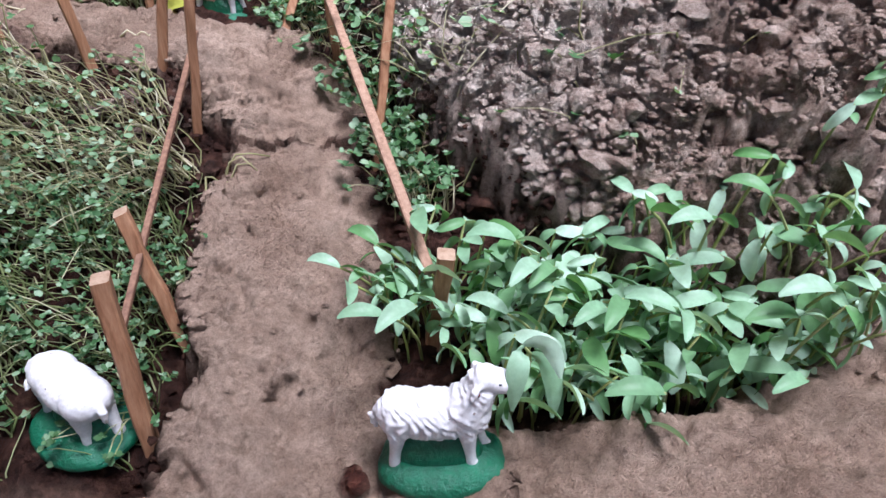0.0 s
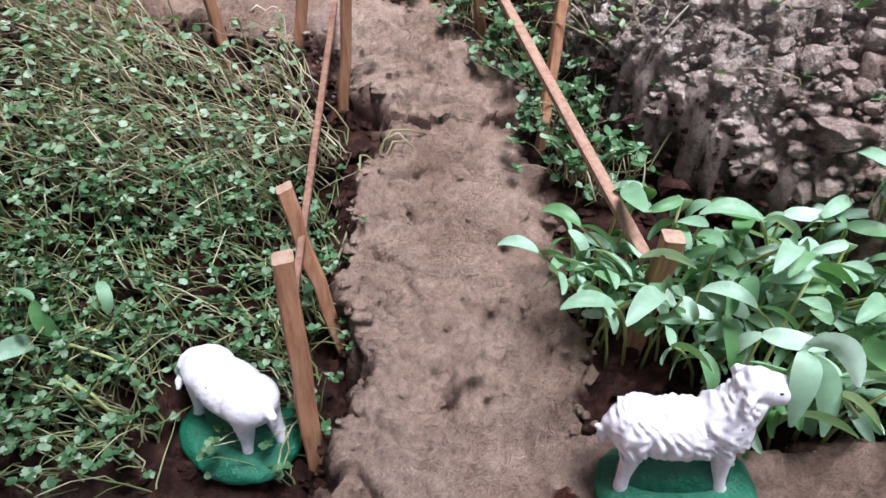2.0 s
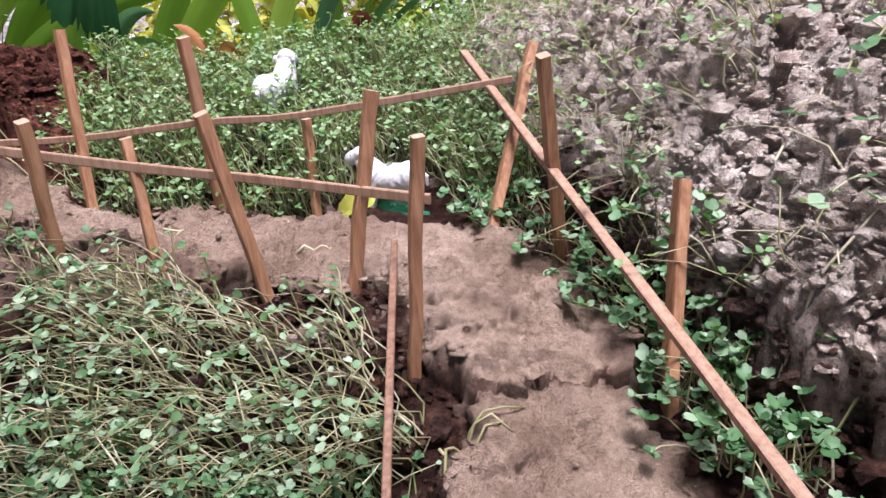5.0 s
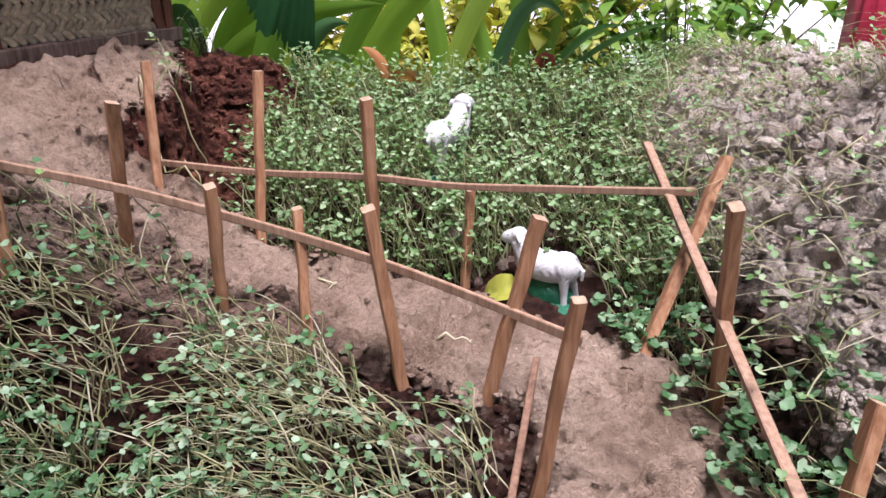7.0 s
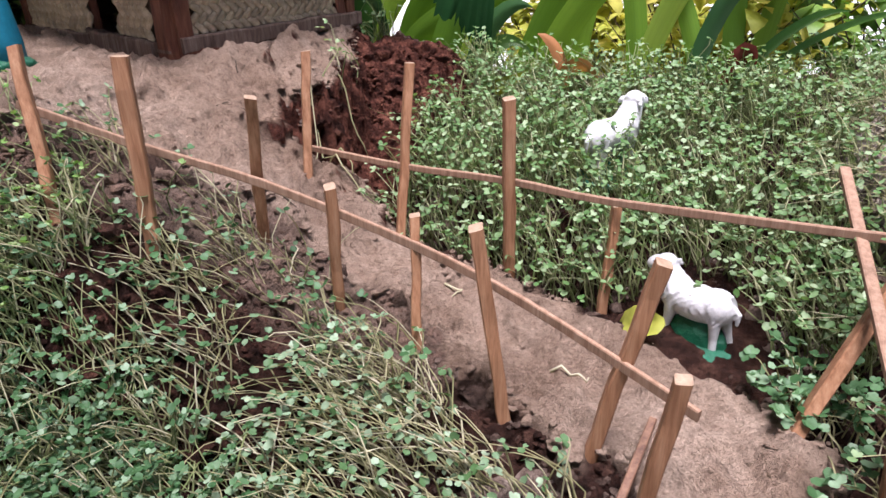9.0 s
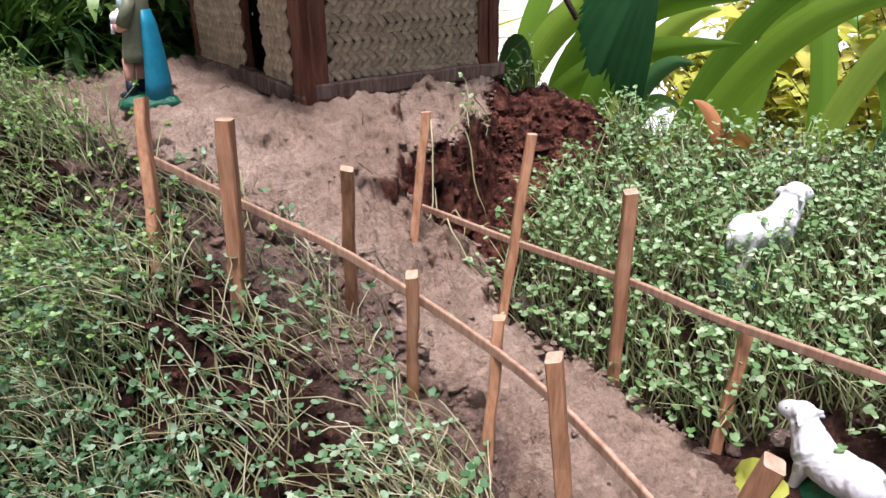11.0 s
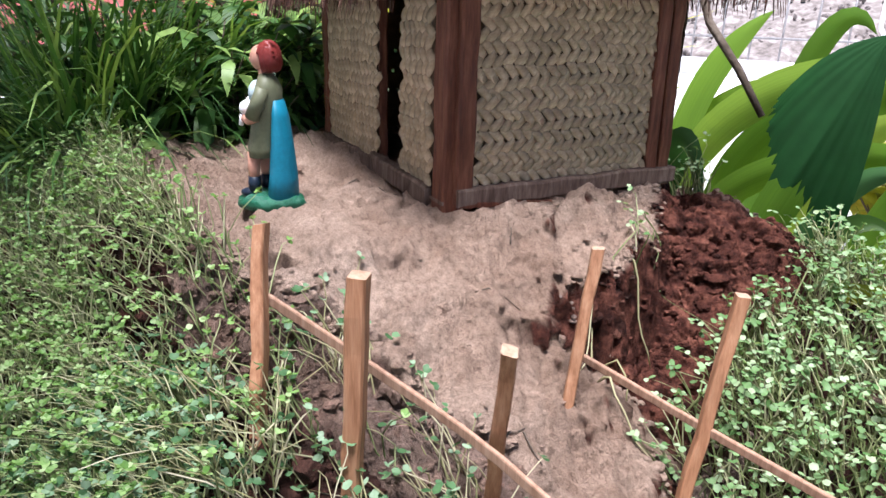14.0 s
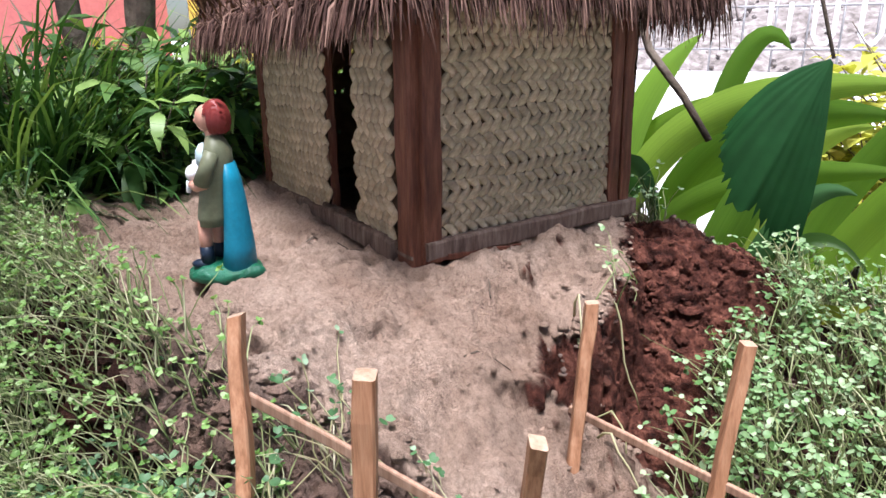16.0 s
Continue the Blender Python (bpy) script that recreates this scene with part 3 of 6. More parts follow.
POSTS = [
    ((-0.662, 0.515, 0.340), (-0.626, 0.497, 0.225), 0.0125, 0.009, 0.9),
    ((-0.567, 0.539, 0.337), (-0.567, 0.532, 0.204), 0.0150, 0.012, 0.9),
    ((-0.516, 0.599, 0.304), (-0.540, 0.609, 0.168), 0.0125, 0.010, 0.9),
    ((-0.445, 0.598, 0.251), (-0.453, 0.604, 0.126), 0.0110, 0.009, 0.9),
    ((-0.396, 0.629, 0.230), (-0.385, 0.610, 0.118), 0.0110, 0.008, 0.7),
    ((-0.327, 0.598, 0.248), (-0.306, 0.602, 0.110), 0.0120, 0.010, 0.6),
    ((-0.216, 0.599, 0.255), (-0.247, 0.592, 0.100), 0.0115, 0.009, 0.4),
    ((-0.183, 0.532, 0.239), (-0.199, 0.520, 0.070), 0.0078, 0.0078, 0.4),
    ((-0.600, 0.734, 0.311), (-0.583, 0.700, 0.175), 0.0110, 0.009, 0.9),
    ((-0.513, 0.776, 0.301), (-0.510, 0.746, 0.126), 0.0110, 0.009, 0.9),
    ((-0.392, 0.746, 0.288), (-0.388, 0.748, 0.120), 0.0110, 0.010, 0.8),
    ((-0.304, 0.766, 0.211), (-0.303, 0.749, 0.116), 0.0085, 0.008, 0.7),
    ((-0.108, 0.624, 0.266), (-0.097, 0.638, 0.150), 0.0125, 0.009, 0.2),
    ((-0.104, 0.750, 0.262), (-0.141, 0.667, 0.148), 0.0120, 0.009, 0.4),
    ((-0.040, 0.541, 0.203), (-0.050, 0.508, 0.086), 0.0145, 0.008, 0.1),
    ((0.002, 0.349, 0.106), (-0.006, 0.360, -0.010), 0.0125, 0.012, 0.0),
    ((-0.190, 0.311, 0.112), (-0.184, 0.297, -0.022), 0.0125, 0.012, 0.3),
    ((-0.208, 0.386, 0.106), (-0.179, 0.375, -0.012), 0.0115, 0.010, 0.3),
]
for top, bot, w, th, tn in POSTS:
    fence_post(top, bot, w, th, tn)


def fence_rail(points, width, thick, label, wood=RAIL_WOOD):
    """A thin strip laid along a slightly bowed line."""
    pts = [Vector(p) for p in points]
    line = []
    for i, (p, q) in enumerate(zip(pts, pts[1:])):
        p0, q1 = pts[max(i - 1, 0)], pts[min(i + 2, len(pts) - 1)]
        for k in range(4):
            t = k / 4
            line.append(0.5 * ((2 * p) + (q - p0) * t + (2 * p0 - 5 * p + 4 * q - q1) * t * t + (3 * p - p0 - 3 * q + q1) * t ** 3))
    line.append(pts[-1])
    bm = bmesh.new()
    rings = []
    for i, p in enumerate(line):
        d = (line[min(i + 1, len(line) - 1)] - line[max(i - 1, 0)]).normalized()
        sd = d.cross(Vector((0, 0, 1))).normalized()
        u = sd.cross(d)
        w, h = width * 0.5 * rng.uniform(0.92, 1.06), thick * 0.5 * rng.uniform(0.92, 1.06)
        rings.append([bm.verts.new(p + sd * a * w + u * c * h) for a, c in ((-1, -0.75), (-1, 0.75), (-0.7, 1), (0.7, 1), (1, 0.75), (1, -0.75), (0.7, -1), (-0.7, -1))])
    for a, c in zip(rings, rings[1:]):
        for k in range(8):
            bm.faces.new((a[k], c[k], c[(k + 1) % 8], a[(k + 1) % 8]))
    bm.faces.new(rings[0])
    bm.faces.new(rings[-1][::-1])
    return tagged(part("fence_rail", bm, wood, smooth=False), label, "fence rail", "rails of the little fence")


fence_rail([(-0.661, 0.506, 0.301), (-0.600, 0.553, 0.268), (-0.510, 0.594, 0.242), (-0.391, 0.621, 0.211), (-0.300, 0.612, 0.199), (-0.183, 0.577, 0.189)], 0.0030, 0.0068, "thin long wooden strip bowed along the fence sticks")
fence_rail([(-0.626, 0.748, 0.212), (-0.512, 0.761, 0.208), (-0.397, 0.760, 0.215), (-0.306, 0.758, 0.216), (-0.122, 0.741, 0.236)], 0.0035, 0.0062, "thin straight wooden strip across the far row of sticks")
fence_rail([(-0.162, 0.806, 0.254), (-0.085, 0.580, 0.170), (-0.008, 0.353, 0.088)], 0.0070, 0.0050, "slanting wooden strip leaning down across two sticks")
fence_rail([(-0.214, 0.613, 0.148), (-0.206, 0.484, 0.109), (-0.195, 0.314, 0.056)], 0.0046, 0.0044, "thin dark stick leaning along three fence sticks", STICK_WOOD)


# ---- sheep figures ----


def melted(bm, voxel, smooth=3):
    """Merges overlapping shells into one skin."""
    me = bpy.data.meshes.new("skin")
    bm.to_mesh(me)
    bm.free()
    ob = bpy.data.objects.new("skin", me)
    scene.collection.objects.link(ob)
    r = ob.modifiers.new("remesh", "REMESH")
    r.mode, r.voxel_size = "VOXEL", voxel
    s = ob.modifiers.new("smooth", "SMOOTH")
    s.factor, s.iterations = 0.5, smooth
    bpy.context.view_layer.update()
    done = bpy.data.meshes.new_from_object(ob.evaluated_get(bpy.context.evaluated_depsgraph_get()))
    bpy.data.objects.remove(ob)
    out = bmesh.new()
    out.from_mesh(done)
    return out


def sheep_mesh(name, wool, grazing, seed, paint):
    """A moulded sheep on a green oval base: 7 cm long, head towards +x, feet on the base, base bottom at z = 0."""
    bm = bmesh.new()
    ball(bm, (-0.004, 0, 0.0465), (0.030, 0.0140, 0.0160), sub=3)
    ball(bm, (-0.021, 0, 0.0480), (0.0150, 0.0135, 0.0155), sub=3)
    ball(bm, (0.014, 0, 0.0490), (0.0155, 0.0130, 0.0160), sub=3)
    if grazing:
        sweep(bm, [(0.016, 0, 0.050), (0.028, 0, 0.047), (0.036, 0, 0.038)], [0.0115, 0.0095, 0.0075], 10)
        ball(bm, (0.039, 0, 0.034), (0.0115, 0.0070, 0.0075), sub=2, turn=pose(0, 0, 0, 0, 50, 0))
        ears, out = (0.033, 0.040), -0.2
    else:
        sweep(bm, [(0.014, 0, 0.052), (0.021, 0, 0.062), (0.0255, 0, 0.070)], [0.0140, 0.0112, 0.0090], 12)
        ball(bm, (0.0325, 0, 0.0722), (0.0128, 0.0072, 0.0074), sub=3, turn=pose(0, 0, 0, 0, 16, 0))
        ball(bm, (0.026, 0, 0.0750), (0.0088, 0.0080, 0.0074), sub=3)
        ears, out = (0.025, 0.0750), 0.0
    for s in (-1, 1):
        sweep(bm, [(ears[0], 0.005 * s, ears[1]), (ears[0] - 0.004, 0.0100 * s, ears[1] - 0.001), (ears[0] - 0.006, 0.0125 * s, ears[1] - 0.005)], [0.0022, 0.0028, 0.0012], 6)
    for lx, fwd in ((-0.023, -0.002), (0.015, 0.003)):
        for s in (-1, 1):
            k = fwd + 0.0025 * s
            sweep(bm, [(lx, 0.006 * s, 0.044), (lx + k * 0.5, 0.0068 * s, 0.032), (lx + k, 0.0068 * s, 0.022), (lx + k * 1.4, 0.0072 * s, 0.0115)], [0.0072, 0.0048, 0.0036, 0.0036], 8)
            ball(bm, (lx + k * 1.4 + 0.001, 0.0072 * s, 0.0120), (0.0046, 0.0038, 0.003), sub=1)
    sweep(bm, [(-0.033, 0, 0.053), (-0.0385, 0, 0.047), (-0.0375, 0, 0.037)], [0.0028, 0.0026, 0.0018], 6)
    bm = melted(bm, 0.0011)
    bm.normal_update()
    for v in bm.verts:
        c = v.co
        if c.z > 0.034 and c.x < 0.026:
            g = math.sin((c.x * 0.85 + c.z * 0.5 + 0.0030 * math.sin(c.z * 240 + c.x * 90)) * 1350) * (0.25 + 1.1 * noise.noise(c * 130 + Vector((seed, 0, 0))))
            n = noise.noise(c * 320 + Vector((seed, 0, 0)))
            v.co = c + v.normal * (wool * (0.0010 * g + 0.0005 * n))
    for f in bm.faces:
        f.material_index = 0
    # base: a low lumpy oval cake
    rings = []
    for r, z in ((0.0, 0.0), (0.95, 0.0), (1.02, 0.0035), (0.99, 0.0075), (0.90, 0.0108), (0.74, 0.0132), (0.45, 0.0150), (0.0, 0.0155)):
        ring = []
        for k in range(40):
            a = 2 * math.pi * k / 40
            sq = 1 + 0.025 * math.cos(4 * a + math.pi)
            p = Vector((math.cos(a) * 0.0385 * r * sq - 0.002, math.sin(a) * 0.0265 * r * sq, z))
            n = noise.noise(p * 110 + Vector((seed * 3.1, 0, 0)))
            ring.append(bm.verts.new(p + Vector((p.x, p.y, 0)) * 0.05 * n + Vector((0, 0, 0.0011 * n if z > 0.006 else 0))))
        rings.append(ring)
    for a, b in zip(rings, rings[1:]):
        for k in range(40):
            bm.faces.new((a[k], a[(k + 1) % 40], b[(k + 1) % 40], b[k])).material_index = 1
    bmesh.ops.remove_doubles(bm, verts=[v for r in (rings[0], rings[-1]) for v in r], dist=1e-5)
    for v in ball(bm, (-0.004, 0, 0.012), (0.027, 0.0125, 0.025), 1, 3):
        v.co += Vector((0, 0, 0.0012)) * noise.noise(v.co * 120)
    # dabs of paint: eyes and a blush inside the ear
    if not grazing:
        for s in (-1, 1):
            ball(bm, (0.0345, 0.0062 * s, 0.0750), (0.0011, 0.0006, 0.0007), 2, 1)
            ball(bm, (0.0228, 0.0098 * s, 0.0715), (0.0010, 0.0008, 0.0022), 3, 1)
    ob = part(name, bm, [paint, GREEN_PAINT, NAVY_PAINT, MAROON_PAINT])
    return ob


def sheep(at, label, wool=1.0, grazing=False, seed=0.0, paint=WHITE_PAINT):
    ob = sheep_mesh("sheep_figure", wool, grazing, seed, paint)
    ob.matrix_world = at
    return tagged(ob, label, "sheep figure", "sheep of the crib")


sheep(pose(0.004, 0.268, 0.008, 0, -7, -4), "white moulded sheep with wavy fleece on glossy green base", 1.4, False, 1.0)
sheep(pose(-0.230, 0.310, -0.014, 0, 3, 143) @ Matrix.Diagonal((1.03, 1.15, 0.86, 1)), "white sheep with lowered head on glossy green base in sprouts", 0.35, True, 2.0)
sheep(pose(-0.229, 0.748, 0.114, 0, 5, 165) @ Matrix.Scale(0.9, 4), "white sheep, shade greyed into its paint, raised head, green base by path", 0.5, False, 3.0, SHADED_WHITE)
sheep(pose(-0.375, 0.930, 0.166, 0, 0, 76) @ Matrix.Scale(1.12, 4), "white sheep, shade greyed into its paint, standing deep among pale sprouts", 0.6, False, 4.0, SHADED_WHITE)

# ---- shepherd figure ----


def shepherd_figure():
    bm = bmesh.new()
    # lumpy base, cloak, dress, legs, head and the white lamb in the arms; it looks towards +x
    for a, r, z in ((0, 0.031, 0.009),):
        vs = ball(bm, (0.001, 0, 0.008), (0.031, 0.022, 0.011), 0, 3)
        for v in vs:
            v.co += v.co.normalized() * 0.0035 * noise.noise(v.co * 90)
            v.co.z = max(v.co.z, 0.0)

    def loft(rows, mat, sides=20):
        rings = [[bm.verts.new((cx + math.cos(2 * math.pi * k / sides) * rx, cy + math.sin(2 * math.pi * k / sides) * ry, z)) for k in range(sides)] for z, cx, cy, rx, ry in rows]
        for a, b in zip(rings, rings[1:]):
            for k in range(sides):
                bm.faces.new((a[k], a[(k + 1) % sides], b[(k + 1) % sides], b[k])).material_index = mat
        bm.faces.new(rings[0][::-1]).material_index = mat
        bm.faces.new(rings[-1]).material_index = mat
    loft([(0.008, -0.0095, 0, 0.0135, 0.0180), (0.030, -0.0110, 0, 0.0115, 0.0168), (0.060, -0.0110, 0, 0.0085, 0.0150), (0.082, -0.0105, 0, 0.0062, 0.0130), (0.096, -0.009, 0, 0.004, 0.010)], 1)
    loft([(0.048, 0.006, 0, 0.0125, 0.0150), (0.055, 0.0055, 0, 0.0130, 0.0155), (0.075, 0.003, 0, 0.0115, 0.0140), (0.092, 0.000, 0, 0.0120, 0.0150), (0.105, -0.001, 0, 0.0110, 0.0155), (0.113, -0.001, 0, 0.0075, 0.0105), (0.117, 0, 0, 0.005, 0.006)], 2)
    for s in (-1, 1):
        sweep(bm, [(0.009 + 0.003 * s, 0.006 * s, 0.052), (0.010 + 0.003 * s, 0.0062 * s, 0.036), (0.010 + 0.003 * s, 0.0062 * s, 0.028)], [0.0056, 0.0050, 0.0046], 10, 3)
        sweep(bm, [(0.010 + 0.003 * s, 0.0062 * s, 0.031), (0.010 + 0.003 * s, 0.0062 * s, 0.018)], [0.0052, 0.0056], 10, 5)
        ball(bm, (0.014 + 0.003 * s, 0.0068 * s, 0.0165), (0.0090, 0.0052, 0.0042), 5, 2)
        sweep(bm, [(-0.002, 0.0140 * s, 0.106), (0.002, 0.0165 * s, 0.094), (0.008, 0.0150 * s, 0.082)], [0.0052, 0.0060, 0.0062], 10, 2)
        sweep(bm, [(0.005, 0.0155 * s, 0.083), (0.013, 0.0110 * s, 0.0795), (0.020, 0.0040 * s, 0.0805)], [0.0048, 0.0042, 0.0036], 10, 3)
    ball(bm, (0.0075, 0.004, 0.101), (0.0060, 0.0105, 0.011), 6, 2)
    sweep(bm, [(0.000, 0, 0.112), (0.002, 0, 0.122)], [0.0052, 0.0050], 10, 3)
    ball(bm, (0.004, 0, 0.1290), (0.0085, 0.0078, 0.0105), 3, 3)
    ball(bm, (0.0125, 0, 0.1275), (0.0016, 0.0014, 0.0022), 3, 1)
    for v in ball(bm, (-0.0032, 0, 0.1285), (0.0104, 0.0110, 0.0150), 4, 4):
        if v.co.x > 0.001 and v.co.z < 0.131:
            v.co.x = 0.001 - (v.co.x - 0.001) * 0.2
        if v.co.z < 0.119:
            v.co.z = 0.119 - (0.119 - v.co.z) * 0.35
        v.co += Vector((1, 1, 0)) * 0.0007 * math.sin(math.atan2(v.co.y, v.co.x + 0.0032) * 16)
    ball(bm, (0.018, 0.000, 0.0880), (0.0062, 0.0105, 0.0068), 7, 2)
    ball(bm, (0.019, -0.010, 0.0925), (0.0042, 0.0042, 0.0042), 7, 2)
    sweep(bm, [(0.020, 0.006, 0.083), (0.0215, 0.007, 0.074)], [0.0025, 0.0018], 8, 7)
    return part("shepherd_figure", bm, [GREEN_PAINT, TEAL_PAINT, OLIVE_PAINT, PEACH_PAINT, MAROON_PAINT, NAVY_PAINT, PALE_PAINT, WHITE_PAINT])


shepherd = shepherd_figure()
shepherd.matrix_world = pose(-0.838, 0.573, 0.295, 0, 0, 232)
tagged(shepherd, "painted shepherd figure, olive tunic and teal cloak, holding white bundle", "figurine")

# ---- hut ----
hut = thing("hut", "small hut of woven palm panels, dark posts and shaggy thatch", "hut", at=pose(-0.776, 0.712, 0.298, 0, 0, -3.8))
HL, HF, HH = 0.262, 0.352, 0.215     # right wall runs along +y, front along -x
rng = random.Random(11)


def post_part(x, y, w, d, z0, z1, name="corner_post", mat=DARK_WOOD):
    bm = bmesh.new()
    board(bm, (x, y, z0), (x, y - (0.010 if y > 0.2 else 0), z1), w, d, (0, 1, 0), 0.0009, 10, 0, rng)
    return part(name, bm, mat, hut, smooth=False)


post_part(-0.013, 0.004, 0.026, 0.014, -0.006, HH)
post_part(0.001, 0.016, 0.012, 0.018, -0.004, HH)
post_part(0.000, HL - 0.007, 0.010, 0.014, 0.0, HH)
post_part(0.001, HL - 0.024, 0.008, 0.014, 0.012, HH, "inner_post")
post_part(-HF + 0.006, 0.002, 0.016, 0.014, -0.012, HH)
post_part(-HF + 0.006, HL - 0.006, 0.014, 0.014, -0.012, HH)


def beam(p0, p1, w, t, mat, name="bottom_beam", wob=0.001):
    bm = bmesh.new()
    board(bm, p0, p1, w, t, (0, 0, 1), wob, 12, 0, rng)
    return part(name, bm, mat, hut, smooth=False)


beam((0.004, 0.008, 0.008), (0.004, HL + 0.004, 0.011), 0.012, 0.017, GREY_WOOD)
beam((-0.028, -0.002, 0.002), (-0.175, -0.002, 0.006), 0.014, 0.020, GREY_WOOD, "door_sill", 0.0018)
beam((-0.165, -0.001, 0.004), (-HF, -0.001, 0.002), 0.013, 0.016, GREY_WOOD, "door_sill", 0.0018)
beam((-HF + 0.004, 0.0, 0.004), (-HF + 0.004, HL, 0.004), 0.012, 0.016, GREY_WOOD)
beam((0.004, 0.010, 0.001), (0.006, 0.110, -0.004), 0.010, 0.006, DARK_WOOD, "wood_splinter", 0.001)


def strand_mesh(name, pitch, row, way, seed):
    """One float of the twill: a domed strip that slants across its row and dips under at both ends."""
    r = random.Random(seed)
    ang = way * radians(43)
    d, w = Vector((math.cos(ang), math.sin(ang), 0)), Vector((-math.sin(ang), math.cos(ang), 0))
    ln, wd = row / math.sin(abs(ang)) * 1.20, pitch * math.sin(abs(ang)) * 1.06
    v, f = [], []
    for i in range(5):
        a = i / 4 - 0.5
        dome = math.cos(a * math.pi * 0.98)
        wid = wd * (0.92 + 0.08 * dome) * r.uniform(0.94, 1.04)
        for j in range(3):
            b = j - 1
            p = d * a * ln + w * b * wid * 0.5
            v.append((p.x, p.y, 0.0016 * dome * (1 - 0.12 * b * b) + 0.0004 + 0.0007 * b * way))
    for i in range(4):
        for j in range(2):
            k = i * 3 + j
            f.append((k, k + 3, k + 4, k + 1))
    n = 15
    v += [(x, y, -0.0012) for x, y, z in v]
    rim = [0, 1, 2, 5, 8, 11, 14, 13, 12, 9, 6, 3]
    for a, b in zip(rim, rim[1:] + rim[:1]):
        f.append((a, b, b + n, a + n))
    me = bpy.data.meshes.new(name)
    me.from_pydata(v, [], f)
    me.materials.append(STRAND)
    for p in me.polygons:
        p.use_smooth = True
    return me


def woven_panel(width, height, place, pitch, row, label="", pieces=True):
    """A stiff woven panel in twill: strips in rows that slant to and fro over a sheet coloured dark as gap shade; the
    plain back one has pin holes.
    """
    bm = bmesh.new()
    nx, nz = (8, 8) if pieces else (70, 50)
    g = [[bm.verts.new((width * i / nx, height * j / nz, rng.uniform(-0.0008, 0.0008))) for i in range(nx + 1)] for j in range(nz + 1)]
    for j in range(nz):
        for i in range(nx):
            if not pieces and j % 6 == 2 and rng.random() < 0.10:
                continue
            bm.faces.new((g[j][i], g[j][i + 1], g[j + 1][i + 1], g[j + 1][i]))
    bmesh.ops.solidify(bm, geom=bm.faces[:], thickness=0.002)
    panel = part("woven_panel", bm, WEAVE_SHADE, hut, label)
    panel.matrix_local = place
    if not pieces:
        return panel
    kinds = {s: [strand_mesh("strand", pitch, row, s, 70 + k + s) for k in range(4)] for s in (1, -1)}
    for q in range(int(height / row + 0.5)):
        for c in range(int(width / pitch) + 1):
            x = (c + (0.5 if q % 2 else 0.25)) * pitch + 0.0022 * math.sin(q * 2.1)
            if x > width - pitch * 0.2 or x < pitch * 0.2:
                continue
            o = new("strand", rng.choice(kinds[1 if q % 2 else -1]))
            o.parent = panel
            sag = 0.0016 * math.sin(x * 31 + q * 0.4) + 0.0010 * math.sin(x * 77 + q)
            o.matrix_local = pose(x + rng.uniform(-0.0006, 0.0006), (q + 0.5) * row + rng.uniform(-0.0006, 0.0006) + sag, 0.0004 + rng.uniform(0, 0.0009), rng.uniform(-6, 6), rng.uniform(-5, 5), rng.uniform(-6, 6))
    return panel


WEAVE_R = Matrix(((0, 0, 1, 0.0), (1, 0, 0, 0), (0, 1, 0, 0), (0, 0, 0, 1)))
WEAVE_F = Matrix(((1, 0, 0, 0), (0, 0, -1, 0), (0, 1, 0, 0), (0, 0, 0, 1)))
woven_panel(HL - 0.052, HH - 0.014, Matrix.Translation((-0.001, 0.024, 0.016)) @ WEAVE_R, 0.0112, 0.0098, "greyish-cream panel of herringbone palm weave")
woven_panel(0.074, HH - 0.012, Matrix.Translation((-0.100, 0.000, 0.012)) @ WEAVE_F, 0.0118, 0.0112, "pale panel of palm weave beside the doorway")
woven_panel(HF - 0.176, HH - 0.012, Matrix.Translation((-HF + 0.010, 0.000, 0.008)) @ WEAVE_F, 0.0118, 0.0112, "pale panel of palm weave, bulging a little")
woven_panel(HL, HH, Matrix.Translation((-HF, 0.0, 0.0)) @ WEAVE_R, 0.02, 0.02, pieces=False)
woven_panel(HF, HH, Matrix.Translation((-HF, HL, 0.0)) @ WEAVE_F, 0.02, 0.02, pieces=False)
post_part(-0.172, 0.006, 0.010, 0.010, 0.0, HH, "door_post")
bm = bmesh.new()
board(bm, (-HF - 0.0, HL / 2, 0.002), (0.0, HL / 2, 0.002), 0.004, HL, (0, 1, 0), 0, 4, 0, rng)
part("floor_board", bm, GREY_WOOD, hut, smooth=False)


